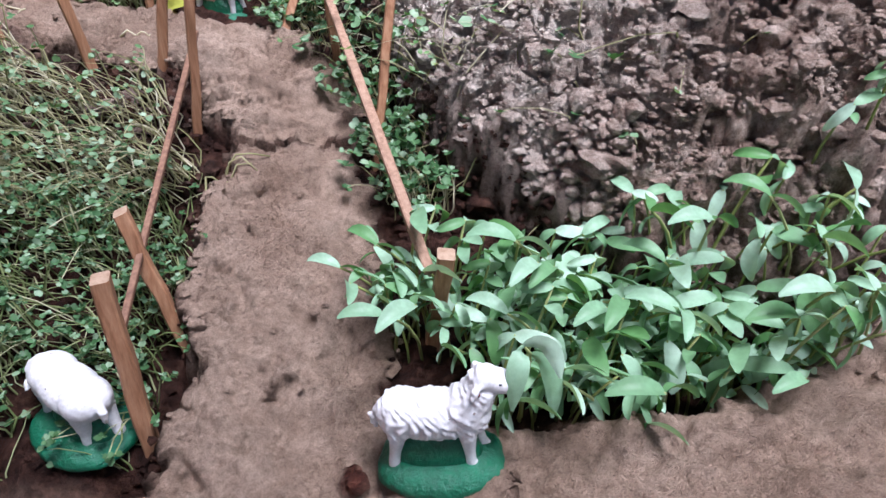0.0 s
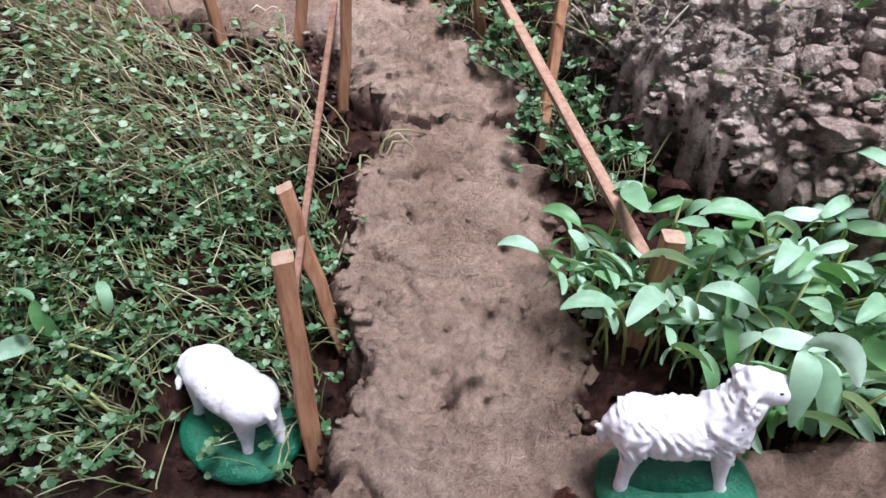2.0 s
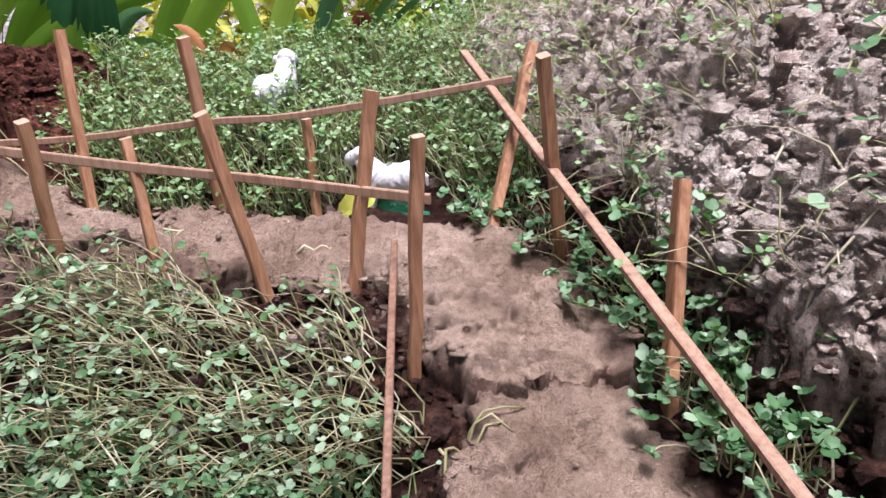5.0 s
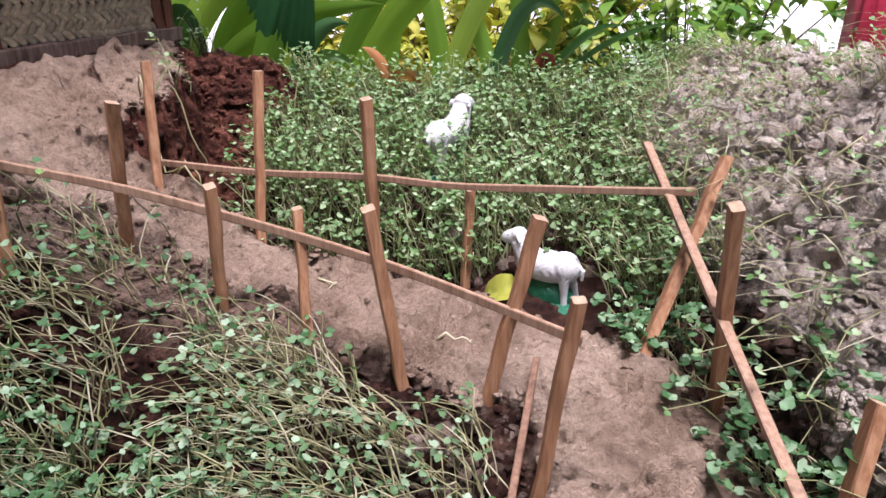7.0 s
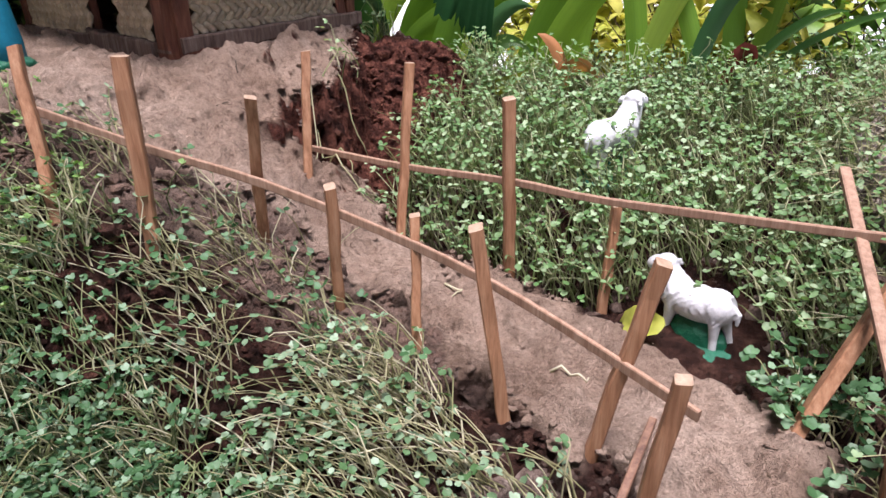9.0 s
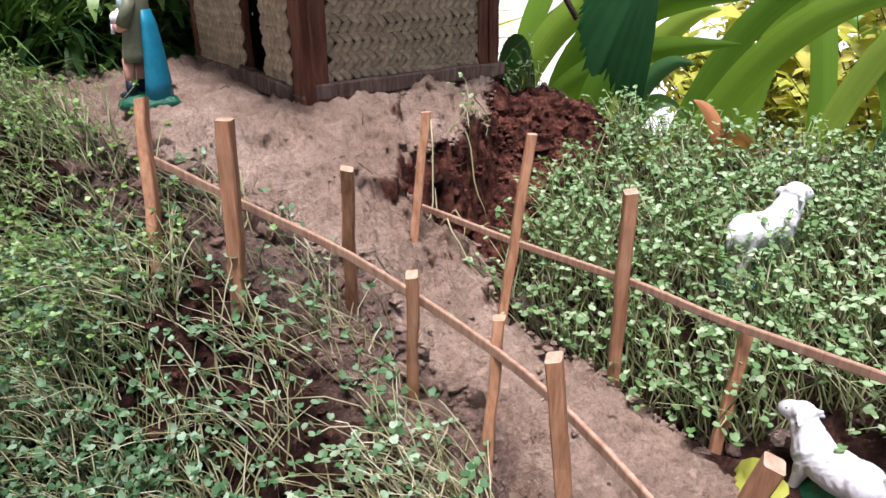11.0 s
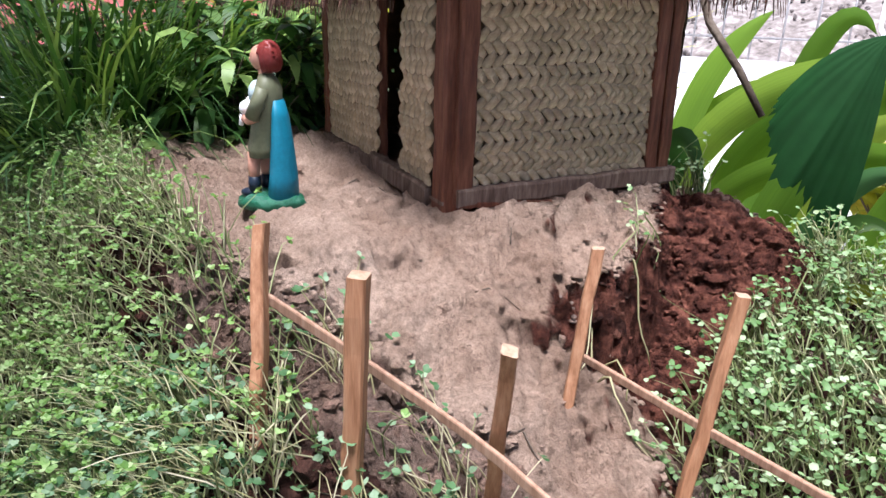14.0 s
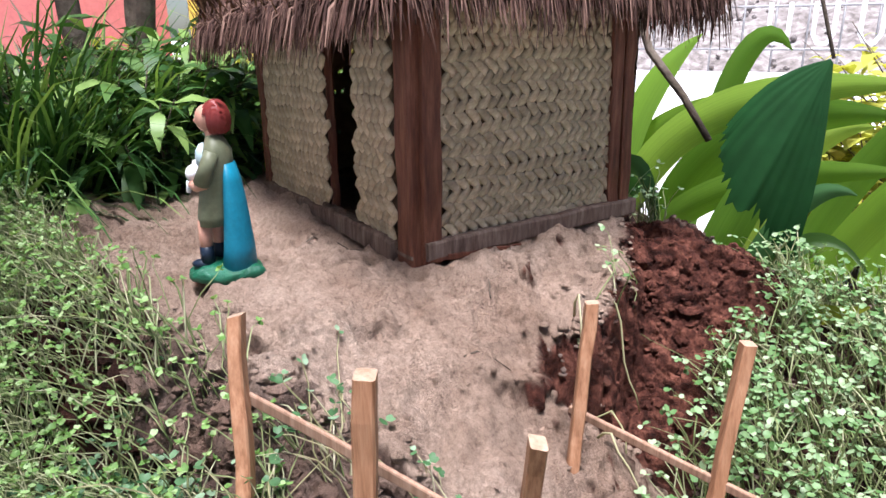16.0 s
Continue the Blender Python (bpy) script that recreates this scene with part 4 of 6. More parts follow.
def thatch_roof():
    """A hipped roof of straw: a body, and layer on layer of drooping straws."""
    cx, cy = -HF / 2, HL / 2
    ax, ay, z0, z1 = HF / 2 + 0.055, HL / 2 + 0.055, HH - 0.012, HH + 0.19
    bm = bmesh.new()
    low = [bm.verts.new((cx + sx * (ax - 0.012), cy + sy * (ay - 0.012), z0 + 0.010)) for sx, sy in ((1, -1), (1, 1), (-1, 1), (-1, -1))]
    ridge = [bm.verts.new((cx - 0.03, cy, z1)), bm.verts.new((cx + 0.03, cy, z1))]
    bm.faces.new((low[0], low[1], ridge[1]))
    bm.faces.new((low[2], low[3], ridge[0]))
    bm.faces.new((low[3], low[0], ridge[1], ridge[0]))
    bm.faces.new((low[1], low[2], ridge[0], ridge[1]))
    bm.faces.new(low[::-1])
    part("roof", bm, THATCH, hut, smooth=False)
    r = np.random.RandomState(3)
    V, F = [], []
    for layer in range(7):
        k = layer / 7
        count = int(7600 * (1 - 0.75 * k))
        for i in range(count):
            per = r.rand() * 4
            side, s = int(per), (per % 1) * 2 - 1
            if side == 0:
                p, o = Vector((cx + ax, cy + s * ay, 0)), Vector((1, 0, 0))
            elif side == 1:
                p, o = Vector((cx + s * ax, cy + ay, 0)), Vector((0, 1, 0))
            elif side == 2:
                p, o = Vector((cx - ax, cy + s * ay, 0)), Vector((-1, 0, 0))
            else:
                p, o = Vector((cx + s * ax, cy - ay, 0)), Vector((0, -1, 0))
            ctr = Vector((cx, cy, 0))
            p = p.lerp(Vector((ctr.x, ctr.y, 0)), k * 0.9 + r.uniform(0, 0.05))
            p.z = z0 + (z1 - z0) * (k * 0.9) + 0.010 + r.uniform(-0.012, 0.010) - (0.012 * (1 - s) if side == 3 else -0.012 if side == 0 else 0.0) * (1 - k)
            o = (o + Vector((r.normal(0, 0.75), r.normal(0, 0.75), 0))).normalized()
            ln, w = r.uniform(0.024, 0.066) * (1 + 0.35 * math.sin(s * 19 + side * 2) * math.sin(s * 47)), r.uniform(0.00045, 0.0012)
            side_v = o.cross(Vector((0, 0, 1)))
            up = Vector((-o.x * 0.55, -o.y * 0.55, 0.62)).normalized()
            drop = r.uniform(-0.15, 0.75)
            q = [p + up * ln * 0.6, p + up * ln * 0.15, p + o * ln * 0.18 + Vector((0, 0, -ln * 0.22 * drop)), p + o * ln * 0.30 + Vector((0, 0, -ln * (0.35 + 0.35 * drop)))]
            b = len(V)
            for m, c in enumerate(q):
                ww = w * (1, 1, 0.9, 0.35)[m]
                V.extend([tuple(c - side_v * ww), tuple(c + side_v * ww + Vector((0, 0, ww * 0.6)))])
            F.extend([(b + 2 * m, b + 2 * m + 1, b + 2 * m + 3, b + 2 * m + 2) for m in range(3)])
    t = raw("thatch", V, F, [THATCH], parent=hut)
    tagged(t, "shaggy brown straw hanging over the eaves", kind="stuff")


thatch_roof()

# ---- growing things ----


def sprouts(name, xs, ys, seed, lean, height, leaf, droop, label, leaf_mat, spread_lean=0.35, four=0.0, stem_mat=None, nod=0.25):
    """Cress-like seedlings: a thin bent stem and a pair of small notched leaves each."""
    r = np.random.RandomState(seed)
    n = len(xs)
    zs = land(xs, ys)[0]
    base = np.stack([xs, ys, zs - 0.003], 1)
    h = height * r.uniform(0.6, 1.25, n)
    az = r.uniform(0, 2 * np.pi, n)
    bend = np.stack([lean[0] + spread_lean * r.normal(0, 1, n), lean[1] + spread_lean * r.normal(0, 1, n)], 1)
    kink = r.normal(0, 0.10, (n, 2))
    ts = np.array([0, 0.3, 0.62, 0.86, 1.0])
    pts = np.zeros((n, 5, 3))
    for i, t in enumerate(ts):
        pts[:, i, :2] = base[:, :2] + (bend * (t ** 1.5) + kink * math.sin(t * 5)) * h[:, None]
        mag = np.hypot(bend[:, 0], bend[:, 1])
        pts[:, i, 2] = base[:, 2] + h * t * np.clip(1.05 - 0.42 * mag * t, 0.25, 1.1) - droop * h * max(0, t - 0.8)
    for i, clear in ((1, 0.002), (2, 0.004), (3, 0.006), (4, 0.008)):
        pts[:, i, 2] = np.maximum(pts[:, i, 2], land(pts[:, i, 0], pts[:, i, 1])[0] + clear)
    wid = r.uniform(0.00048, 0.00088, n)
    off = np.array([[math.cos(a), math.sin(a), 0] for a in (0, 2.094, 4.189)])
    stem = (pts[:, :, None, :] + off[None, None] * (wid[:, None, None, None] * np.array([1.15, 1, 0.9, 0.8, 0.6])[None, :, None, None])).reshape(n, 15, 3)
    sf = []
    for i in range(4):
        for k in range(3):
            a, b = i * 3 + k, i * 3 + (k + 1) % 3
            sf.append((a, b, b + 3, a + 3))
    sf = np.array(sf)
    # notched leaf: centre, base, shoulders, lobes, notch
    shape = np.array([(0.50, 0, -0.10), (0.0, 0, 0), (0.35, 0.50, 0.06), (0.85, 0.48, 0.05), (1.0, 0.20, -0.02), (0.86, 0, -0.08), (1.0, -0.20, -0.02), (0.85, -0.48, 0.05), (0.35, -0.50, 0.06)])
    lf = np.array([(0, 1 + k, 1 + (k + 1) % 8) for k in range(8)])
    tip = pts[:, 4]
    leaves, count = [], 2 if four == 0 else 4
    for q in range(count):
        a = az + np.pi * q + (np.pi / 2 + 0.3 if q > 1 else 0) + r.normal(0, 0.35, n)
        size = leaf * r.uniform(0.6, 1.25, n) * (1.0 if q < 2 else four)
        el = r.normal(nod, 0.42, n)
        d = np.stack([np.cos(a) * np.cos(el), np.sin(a) * np.cos(el), np.sin(el)], 1)
        s = np.stack([-np.sin(a), np.cos(a), r.normal(0, 0.3, n)], 1)
        nn = np.cross(d, s)
        leaves.append(tip[:, None] + size[:, None, None] * (shape[None, :, 0, None] * d[:, None] + shape[None, :, 1, None] * s[:, None] + shape[None, :, 2, None] * nn[:, None]))
    verts = np.concatenate([stem] + leaves, 1)
    m = verts.shape[1]
    allf = [tuple(f) for f in sf] + [tuple(f + 15 + 9 * q) for q in range(count) for f in lf]
    faces = [tuple(int(v) + i * m for v in f) for i in range(n) for f in allf]
    idx = np.tile(np.array([0] * len(sf) + [1] * (len(lf) * count)), n)
    ob = raw(name, verts.reshape(-1, 3).tolist(), faces, [stem_mat or SPROUT_STEM, leaf_mat], idx)
    return tagged(ob, label, "sprouts", kind="stuff")


def scatter(x0, x1, y0, y1, n, seed, keep):
    r = np.random.RandomState(seed)
    x, y = r.uniform(x0, x1, n), r.uniform(y0, y1, n)
    dist, wz, hw, lat = along_way(x, y)
    z, sand, lump, red, paved = land(x, y)
    ok = keep(x, y, dist - hw, lat, sand, lump, red) & (paved < 0.02)
    clump = value_noise(x / 0.05, y / 0.05, seed + 40)
    ok &= r.rand(n) < 0.75 + 0.45 * clump
    return x[ok], y[ok]


x, y = scatter(-0.40, -0.14, 0.43, 0.66, 2300, 1, lambda x, y, d, lat, s, l, rd: (lat > 0) & (d > 0.012 + (y > 0.5) * (0.018 + 0.02 * value_noise(x / 0.02, y / 0.02, 79))) & (s < 0.3) & (y > 0.43 + 0.25 * (x + 0.4)))
sprouts("sprout_bed", x, y, 1, (-0.66, -0.24), 0.062, 0.0054, 0.5, "dense pale cress sprouts leaning over a dark soil bed", SPROUT_LEAF, 0.34, 0.0, None, -0.35)
x, y = scatter(-0.64, -0.37, 0.40, 0.66, 1300, 9, lambda x, y, d, lat, s, l, rd: (lat > 0) & (d > 0.012) & (s < 0.3) & (y > 0.43 + 0.25 * (x + 0.4)) & (value_noise(x / 0.04, y / 0.04, 77) > -0.15 + 5.0 * (0.07 - d)))
sprouts("sprout_bed", x, y, 9, (-0.40, -0.25), 0.058, 0.0052, 0.4, "loose pale sprouts between clods of dark soil", BUSHY_LEAF, 0.42)
x, y = scatter(-0.75, -0.19, 0.270, 0.47, 4300, 2, lambda x, y, d, lat, s, l, rd: (lat > 0) & (d > 0.006) & (s < 0.3) & (y > 0.285 + 0.1 * (x + 0.2)) & (np.hypot((x + 0.236) * 1.0, (y - 0.310)) > 0.040))
sprouts("sprout_bed", x, y, 2, (-0.35, -0.15), 0.044, 0.0046, 0.3, "low bushy deep green sprouts on a dark soil bed", BUSHY_LEAF, 0.5, 0.75, GREEN_STEM)
x, y = scatter(-1.25, -0.55, 0.22, 0.56, 8000, 3, lambda x, y, d, lat, s, l, rd: (lat > 0) & (d > 0.014) & (s < 0.45) & (x < -0.56 - 0.3 * (0.5 - y)) & ((y < 0.47) | (x < -0.70) | (value_noise(x / 0.03, y / 0.03, 78) > 0.35)))
sprouts("sprout_bed", x, y, 3, (-0.40, -0.30), 0.054, 0.0038, 0.3, "tangled light green sprouts on a slope of crumbly soil", YOUNG_LEAF, 0.4, 0.9, GREEN_STEM)
x, y = scatter(-0.95, -0.02, 0.745, 1.55, 24000, 4, lambda x, y, d, lat, s, l, rd: (lat < 0) & (d > 0.022) & (s < 0.3) & (rd < 0.3) & (l < 0.5) & (np.hypot(x + 0.228, y - 0.757) > 0.050) & (np.hypot(x + 0.372, y - 0.935) > 0.014) & (np.hypot(x + 0.62, y - 0.77) > 0.06) & (y < back_edge(x)))
sprouts("sprout_bed", x, y, 4, (-0.18, -0.18), 0.062, 0.0052, 0.2, "thick bed of upright pale green sprouts behind the fence", PALE_LEAF, 0.28, 0.0, GREEN_STEM, -0.12)
x, y = scatter(-0.16, 0.02, 0.44, 0.76, 1500, 5, lambda x, y, d, lat, s, l, rd: (lat < 0) & (d > 0.006) & (d < 0.055) & (s < 0.3))
sprouts("sprout_bed", x, y, 5, (-0.22, -0.15), 0.042, 0.0066, 0.3, "blue-green sprouts crowding the edge of the path", BUSHY_LEAF, 0.32, 0.7)
x, y = scatter(-0.22, 0.16, 0.50, 1.35, 4600, 6, lambda x, y, d, lat, s, l, rd: (lat < 0) & (d > 0.03) & (l > 0.3) & (x < 0.05 + 0.10 * np.sin(y * 30) - 0.02 * (y < 0.62)))
sprouts("sprout_bed", x, y, 6, (-0.95, -0.45), 0.044, 0.0042, 0.4, "pale sprouts lying flat over heaped earth", PALE_LEAF, 0.55)
x, y = scatter(-0.02, 0.25, 0.42, 0.60, 70, 7, lambda x, y, d, lat, s, l, rd: (lat < 0) & (l > 0.2))
sprouts("sprout_bed", x, y, 7, (-0.8, -0.4), 0.040, 0.0085, 0.4, "few stray sprouts on bare lumpy earth", BUSHY_LEAF, 0.5)


# earth clods on the heap, in the ditch and along the edges
def clods(name, count, seed, sub, low, high, middle, label):
    """Crumbs (sub 1) or lumps (sub 2) of earth strewn over the heap, the beds, the red spoil and the broken edges."""
    r = np.random.RandomState(seed)
    src = bmesh.new()
    bmesh.ops.create_icosphere(src, subdivisions=sub, radius=1.0)
    ico = np.array([v.co[:] for v in src.verts])
    tri = [tuple(v.index for v in f.verts) for f in src.faces]
    src.free()
    nv = len(ico)
    x, y = r.uniform(-0.98, 0.35, count), r.uniform(0.28, 1.3, count)
    bank = r.rand(count) < 0.22
    x, y = np.where(bank, r.uniform(-0.08, 0.34, count), x), np.where(bank, r.uniform(0.40, 0.66, count), y)
    dist, wz, hw, lat = along_way(x, y)
    z, sand, lump, red, paved = land(x, y)
    steep = np.hypot(land(x + 0.004, y)[0] - z, land(x, y + 0.004)[0] - z) / 0.004
    gap = dist - hw
    want = (lump > 0.4) * np.where(dryness(x, y) > 0.5, 0.30, 0.62) + (red > 0.3) * 0.9 + (sand < 0.3) * (lump < 0.3) * 0.08
    want = want + (sand < 0.3) * (lump < 0.4) * (lat > 0) * (gap < 0.085) * (y > 0.47) * 0.55
    want = want + (steep > 0.9) * (lump < 0.4) * 0.9 + (steep > 1.0) * (lump > 0.4) * 0.5
    upper = np.max([land(x + a, y + b)[0] for a, b in ((0.006, 0), (-0.006, 0), (0, 0.006), (0, -0.006))], axis=0)
    z = z + np.where(steep > 1.5, r.rand(count) * np.clip(upper - z, 0, 0.05), 0)
    want = np.where((sand > 0.3) & (red < 0.3), 0.035 + 0.12 * (steep > 0.9), want)
    want = want * (np.hypot(x + 0.224, y - 0.752) > 0.045) * (np.hypot(x - 0.004, y - 0.268) > 0.045) * ~((np.abs(y - 0.507) < 0.03) & (x > -0.172) & (x < -0.06))
    ok = r.rand(count) < want
    x, y, z, red, lump, sand, lat, gap = x[ok], y[ok], z[ok], red[ok], lump[ok], sand[ok], lat[ok], gap[ok]
    n = len(x)
    size = np.clip(r.lognormal(math.log(middle), 0.55, n), low, high)
    size = np.where((sand > 0.3), np.minimum(size * 0.62, 0.0026), size)
    ph = r.uniform(0, 6.28, (n, 1, 3))
    jit = (1 + 0.30 * np.sin(ico[None] * 2.6 + ph).sum(2, keepdims=True) / 1.5 + r.uniform(-0.24, 0.24, (n, nv, 1)))
    squash = np.stack([r.uniform(0.75, 1.3, n), r.uniform(0.75, 1.3, n), r.uniform(0.5, 0.9, n)], 1)
    v = ico[None] * jit * size[:, None, None] * squash[:, None]
    v += np.stack([x, y, z - size * 0.22], 1)[:, None]
    faces = [tuple(int(k) + nv * i for k in f) for i in range(n) for f in tri]
    ob = raw(name, v.reshape(-1, 3).tolist(), faces, [SOIL], smooth=False)
    loose = np.clip((0.22 + 0.6 * value_noise(x / 0.02, y / 0.02, 81)) * step(0.46, 0.56, y) + 0.6 * step(-0.36, -0.44, x) * step(0.46, 0.5, y) * step(0.10, 0.05, gap) * (lat > 0), 0.0, 0.9)
    for nm, val in (("sand", np.where((lat > 0) & (x < -0.38) & (x > -0.78) & (y > 0.47) & (gap < 0.06) & (red < 0.3), 0.75, (sand > 0.3) * 1.0)), ("lump", np.where((red > 0.3) | (sand > 0.3), 0, np.where(lump > 0.3, 1, loose * np.where((lat > 0) & (x < -0.38), 0.15, 1.0)))), ("red", np.where(sand > 0.3, red * (red > 0.3), np.maximum(red, 0.3 * (lat > 0) * (x < -0.38)))), ("paved", np.zeros(n)), ("dry", dryness(x, y) * (lump > 0.3))):
        a = ob.data.attributes.new(nm, "FLOAT", "POINT")
        a.data.foreach_set("value", np.repeat(val, nv).astype(np.float32))
    tagged(ob, label, "soil clods", kind="stuff")


def crust(name, count, seed, label):
    """Flat lumps of the trodden crust that jut out over the broken edges of the way and the platform."""
    r = np.random.RandomState(seed)
    src = bmesh.new()
    bmesh.ops.create_icosphere(src, subdivisions=2, radius=1.0)
    ico = np.array([v.co[:] for v in src.verts])
    tri = [tuple(v.index for v in f.verts) for f in src.faces]
    src.free()
    nv = len(ico)
    x, y = r.uniform(-0.98, 0.0, count), r.uniform(0.30, 1.0, count)
    z, sand, lump, red, paved = land(x, y)
    round_it = [land(x + a, y + b) for a, b in ((0.007, 0), (-0.007, 0), (0, 0.007), (0, -0.007))]
    top = np.max([q[0] for q in round_it], axis=0)
    drop = top - np.min([q[0] for q in round_it], axis=0)
    sandy, bare = np.max([q[1] for q in round_it], axis=0), np.min([q[1] for q in round_it], axis=0)
    ok = (drop > 0.012) & (sandy > 0.8) & (bare < 0.35) & (z > top - 0.016) & (np.hypot(x + 0.224, y - 0.752) > 0.05) & ~((np.abs(y - 0.507) < 0.03) & (x > -0.168) & (x < -0.065))
    x, y, z, top, red = x[ok], y[ok], z[ok], top[ok], red[ok]
    n = len(x)
    size = np.clip(r.lognormal(math.log(0.0019), 0.45, n), 0.0010, 0.0045)
    ph = r.uniform(0, 6.28, (n, 1, 3))
    jit = (1 + 0.28 * np.sin(ico[None] * 2.9 + ph).sum(2, keepdims=True) / 1.5 + r.uniform(-0.2, 0.2, (n, nv, 1)))
    v = ico[None] * jit * size[:, None, None] * np.stack([r.uniform(0.9, 1.6, n), r.uniform(0.9, 1.6, n), r.uniform(0.45, 0.8, n)], 1)[:, None]
    v += np.stack([x, y, np.maximum(z, top - size * r.uniform(0.5, 1.6, n))], 1)[:, None]
    ob = raw(name, v.reshape(-1, 3).tolist(), [tuple(int(k) + nv * i for k in f) for i in range(n) for f in tri], [SOIL])
    for nm, val in (("sand", np.ones(n)), ("lump", np.zeros(n)), ("red", np.zeros(n)), ("paved", np.zeros(n)), ("dry", np.zeros(n))):
        a = ob.data.attributes.new(nm, "FLOAT", "POINT")
        a.data.foreach_set("value", np.repeat(val, nv).astype(np.float32))
    tagged(ob, label, "soil crust", kind="stuff")


crust("earth_crust", 26000, 28, "broken sandy crust jutting over the edges of the path")
clods("earth_crumbs", 80000, 8, 1, 0.0010, 0.0034, 0.0020, "fine crumbs of dry earth on the heap and edges")
clods("earth_clods", 10500, 18, 2, 0.0026, 0.0105, 0.0036, "lumps and clods of dry earth on the heap")


def leaf_blade(bm, length, width, bend, fold=0.25, n=7, shape="oval", mat=0, twist=0.0):
    """A leaf along +x from the origin, drooping by bend (radians) towards its tip."""
    rows, p, ang = [], Vector((0, 0, 0)), 0.0
    for i in range(n + 1):
        t = i / n
        if shape == "oval":
            w = math.sin(math.pi * min(1, t * 0.97 + 0.02)) ** 0.46 * (1 - 0.10 * t)
        elif shape == "strap":
            w = min(1, 0.55 + t * 2.0) * (1 - max(0, (t - 0.45) / 0.55) ** 2.2)
        else:
            w = (1 - t) ** 0.7
        w = max(w, 0.03) * width * 0.5
        ang = bend * t
        side = Vector((0, math.cos(twist * t), math.sin(twist * t)))
        up = Vector((math.sin(ang), 0, math.cos(ang)))
        rows.append([bm.verts.new(p + side * w * s + up * (abs(s) * w * fold)) for s in (-1, -0.5, 0, 0.5, 1)])
        p = p + Vector((math.cos(ang), 0, -math.sin(ang))) * (length / n)
    for a, b in zip(rows, rows[1:]):
        for k in range(4):
            bm.faces.new((a[k], b[k], b[k + 1], a[k + 1])).material_index = mat
    return rows


def seedling(seed, h):
    """A young plant with a bare stem and a few broad pointed leaves that droop to all sides."""
    r = random.Random(seed)
    root = thing("seedling", "young plant with broad pale drooping leaves on a thin yellowish stem", "seedling", "broad-leaved seedlings")
    lean = Vector((r.uniform(-0.35, 0.35), r.uniform(-0.65, 0.15), 0))
    pts = [Vector((0, 0, -0.006)) + lean * h * (t ** 1.6) + Vector((0, 0, h * t * (1 - 0.2 * t * lean.length))) for t in (0, 0.3, 0.6, 0.85, 1.0)]
    bm = bmesh.new()
    sweep(bm, pts, [0.0012, 0.0011, 0.0010, 0.0009, 0.0008], 6)
    part("stem", bm, SEED_STEM, root)
    az = r.uniform(0, 6.28)
    for q in range(r.choice((2, 3, 4, 4))):
        bm = bmesh.new()
        ln = r.uniform(0.020, 0.031) * (1 if q < 2 else 0.72)
        leaf_blade(bm, ln, ln * r.uniform(0.33, 0.42), r.uniform(0.3, 2.0), r.uniform(0.1, 0.45), 8, twist=r.uniform(-0.9, 0.9))
        for v in bm.verts:
            v.co.z += 0.0012 * noise.noise(v.co * 90 + Vector((seed, q, 0)))
        lf = part("leaf", bm, SEED_LEAF, root)
        lf.matrix_local = Matrix.Translation(pts[-1 if q < 2 else -2]) @ pose(0, 0, 0, 0, 0, math.degrees(az) + 180 * q + (90 if q > 1 else 0) + r.uniform(-35, 35)) @ pose(0, 0, 0, r.uniform(-50, 50), r.uniform(-60, 50), 0)
    return root


kinds = [seedling(k, 0.046 + 0.007 * (k % 8)) for k in range(12)]
r = random.Random(21)
spots = [(0.042, 0.303), (0.062, 0.300), (0.085, 0.298), (0.115, 0.296), (0.140, 0.298), (0.170, 0.300), (0.205, 0.306), (0.235, 0.310)]
for px, py in ((0.195, 0.392), (0.215, 0.388), (0.235, 0.392), (0.255, 0.385)):
    spots.append((px, py))
while len(spots) < 250:
    px, py = r.uniform(-0.035, 0.27), r.uniform(0.285, 0.40)
    lo, hi = 0.302 + 0.1 * max(0, px - 0.2), 0.398 - 0.25 * max(0, px - 0.12)
    if px > 0.18 and r.random() > 0.22:
        continue
    if py < lo or py > hi or any(math.hypot(px - a, py - b) < 0.0078 for a, b in spots) or (px < 0.03 and py < 0.345):
        continue
    spots.append((px, py))
for i, (px, py) in enumerate(spots):
    m = pose(px, py, ground_z(px, py), 0, 0, r.uniform(-60, 60)) @ Matrix.Scale(r.uniform(0.85, 1.2) * (0.92 if px < 0.045 else 1.0), 4)
    k = kinds[i % 12]
    if i < 12:
        k.matrix_world = m
    else:
        c = copy_thing(k, m)
        c.scale = m.to_scale()
for px, py in ((-0.335, 0.315), (-0.355, 0.335), (-0.318, 0.345), (-0.352, 0.300)):
    m = pose(px, py, ground_z(px, py), 0, 0, r.uniform(0, 360))
    copy_thing(kinds[r.randrange(12)], m)

# one more seedling hangs a leaf before the head of the sheep on the ledge
root = thing("seedling", "young plant drooping a long pale leaf over the ledge", "seedling", "broad-leaved seedlings")
bm = bmesh.new()
sweep(bm, [(0.052, 0.306, ground_z(0.052, 0.306) - 0.004), (0.053, 0.301, 0.04), (0.049, 0.290, 0.080), (0.041, 0.276, 0.100)], [0.0013, 0.0012, 0.0010, 0.0008], 6)
part("stem", bm, SEED_STEM, root)


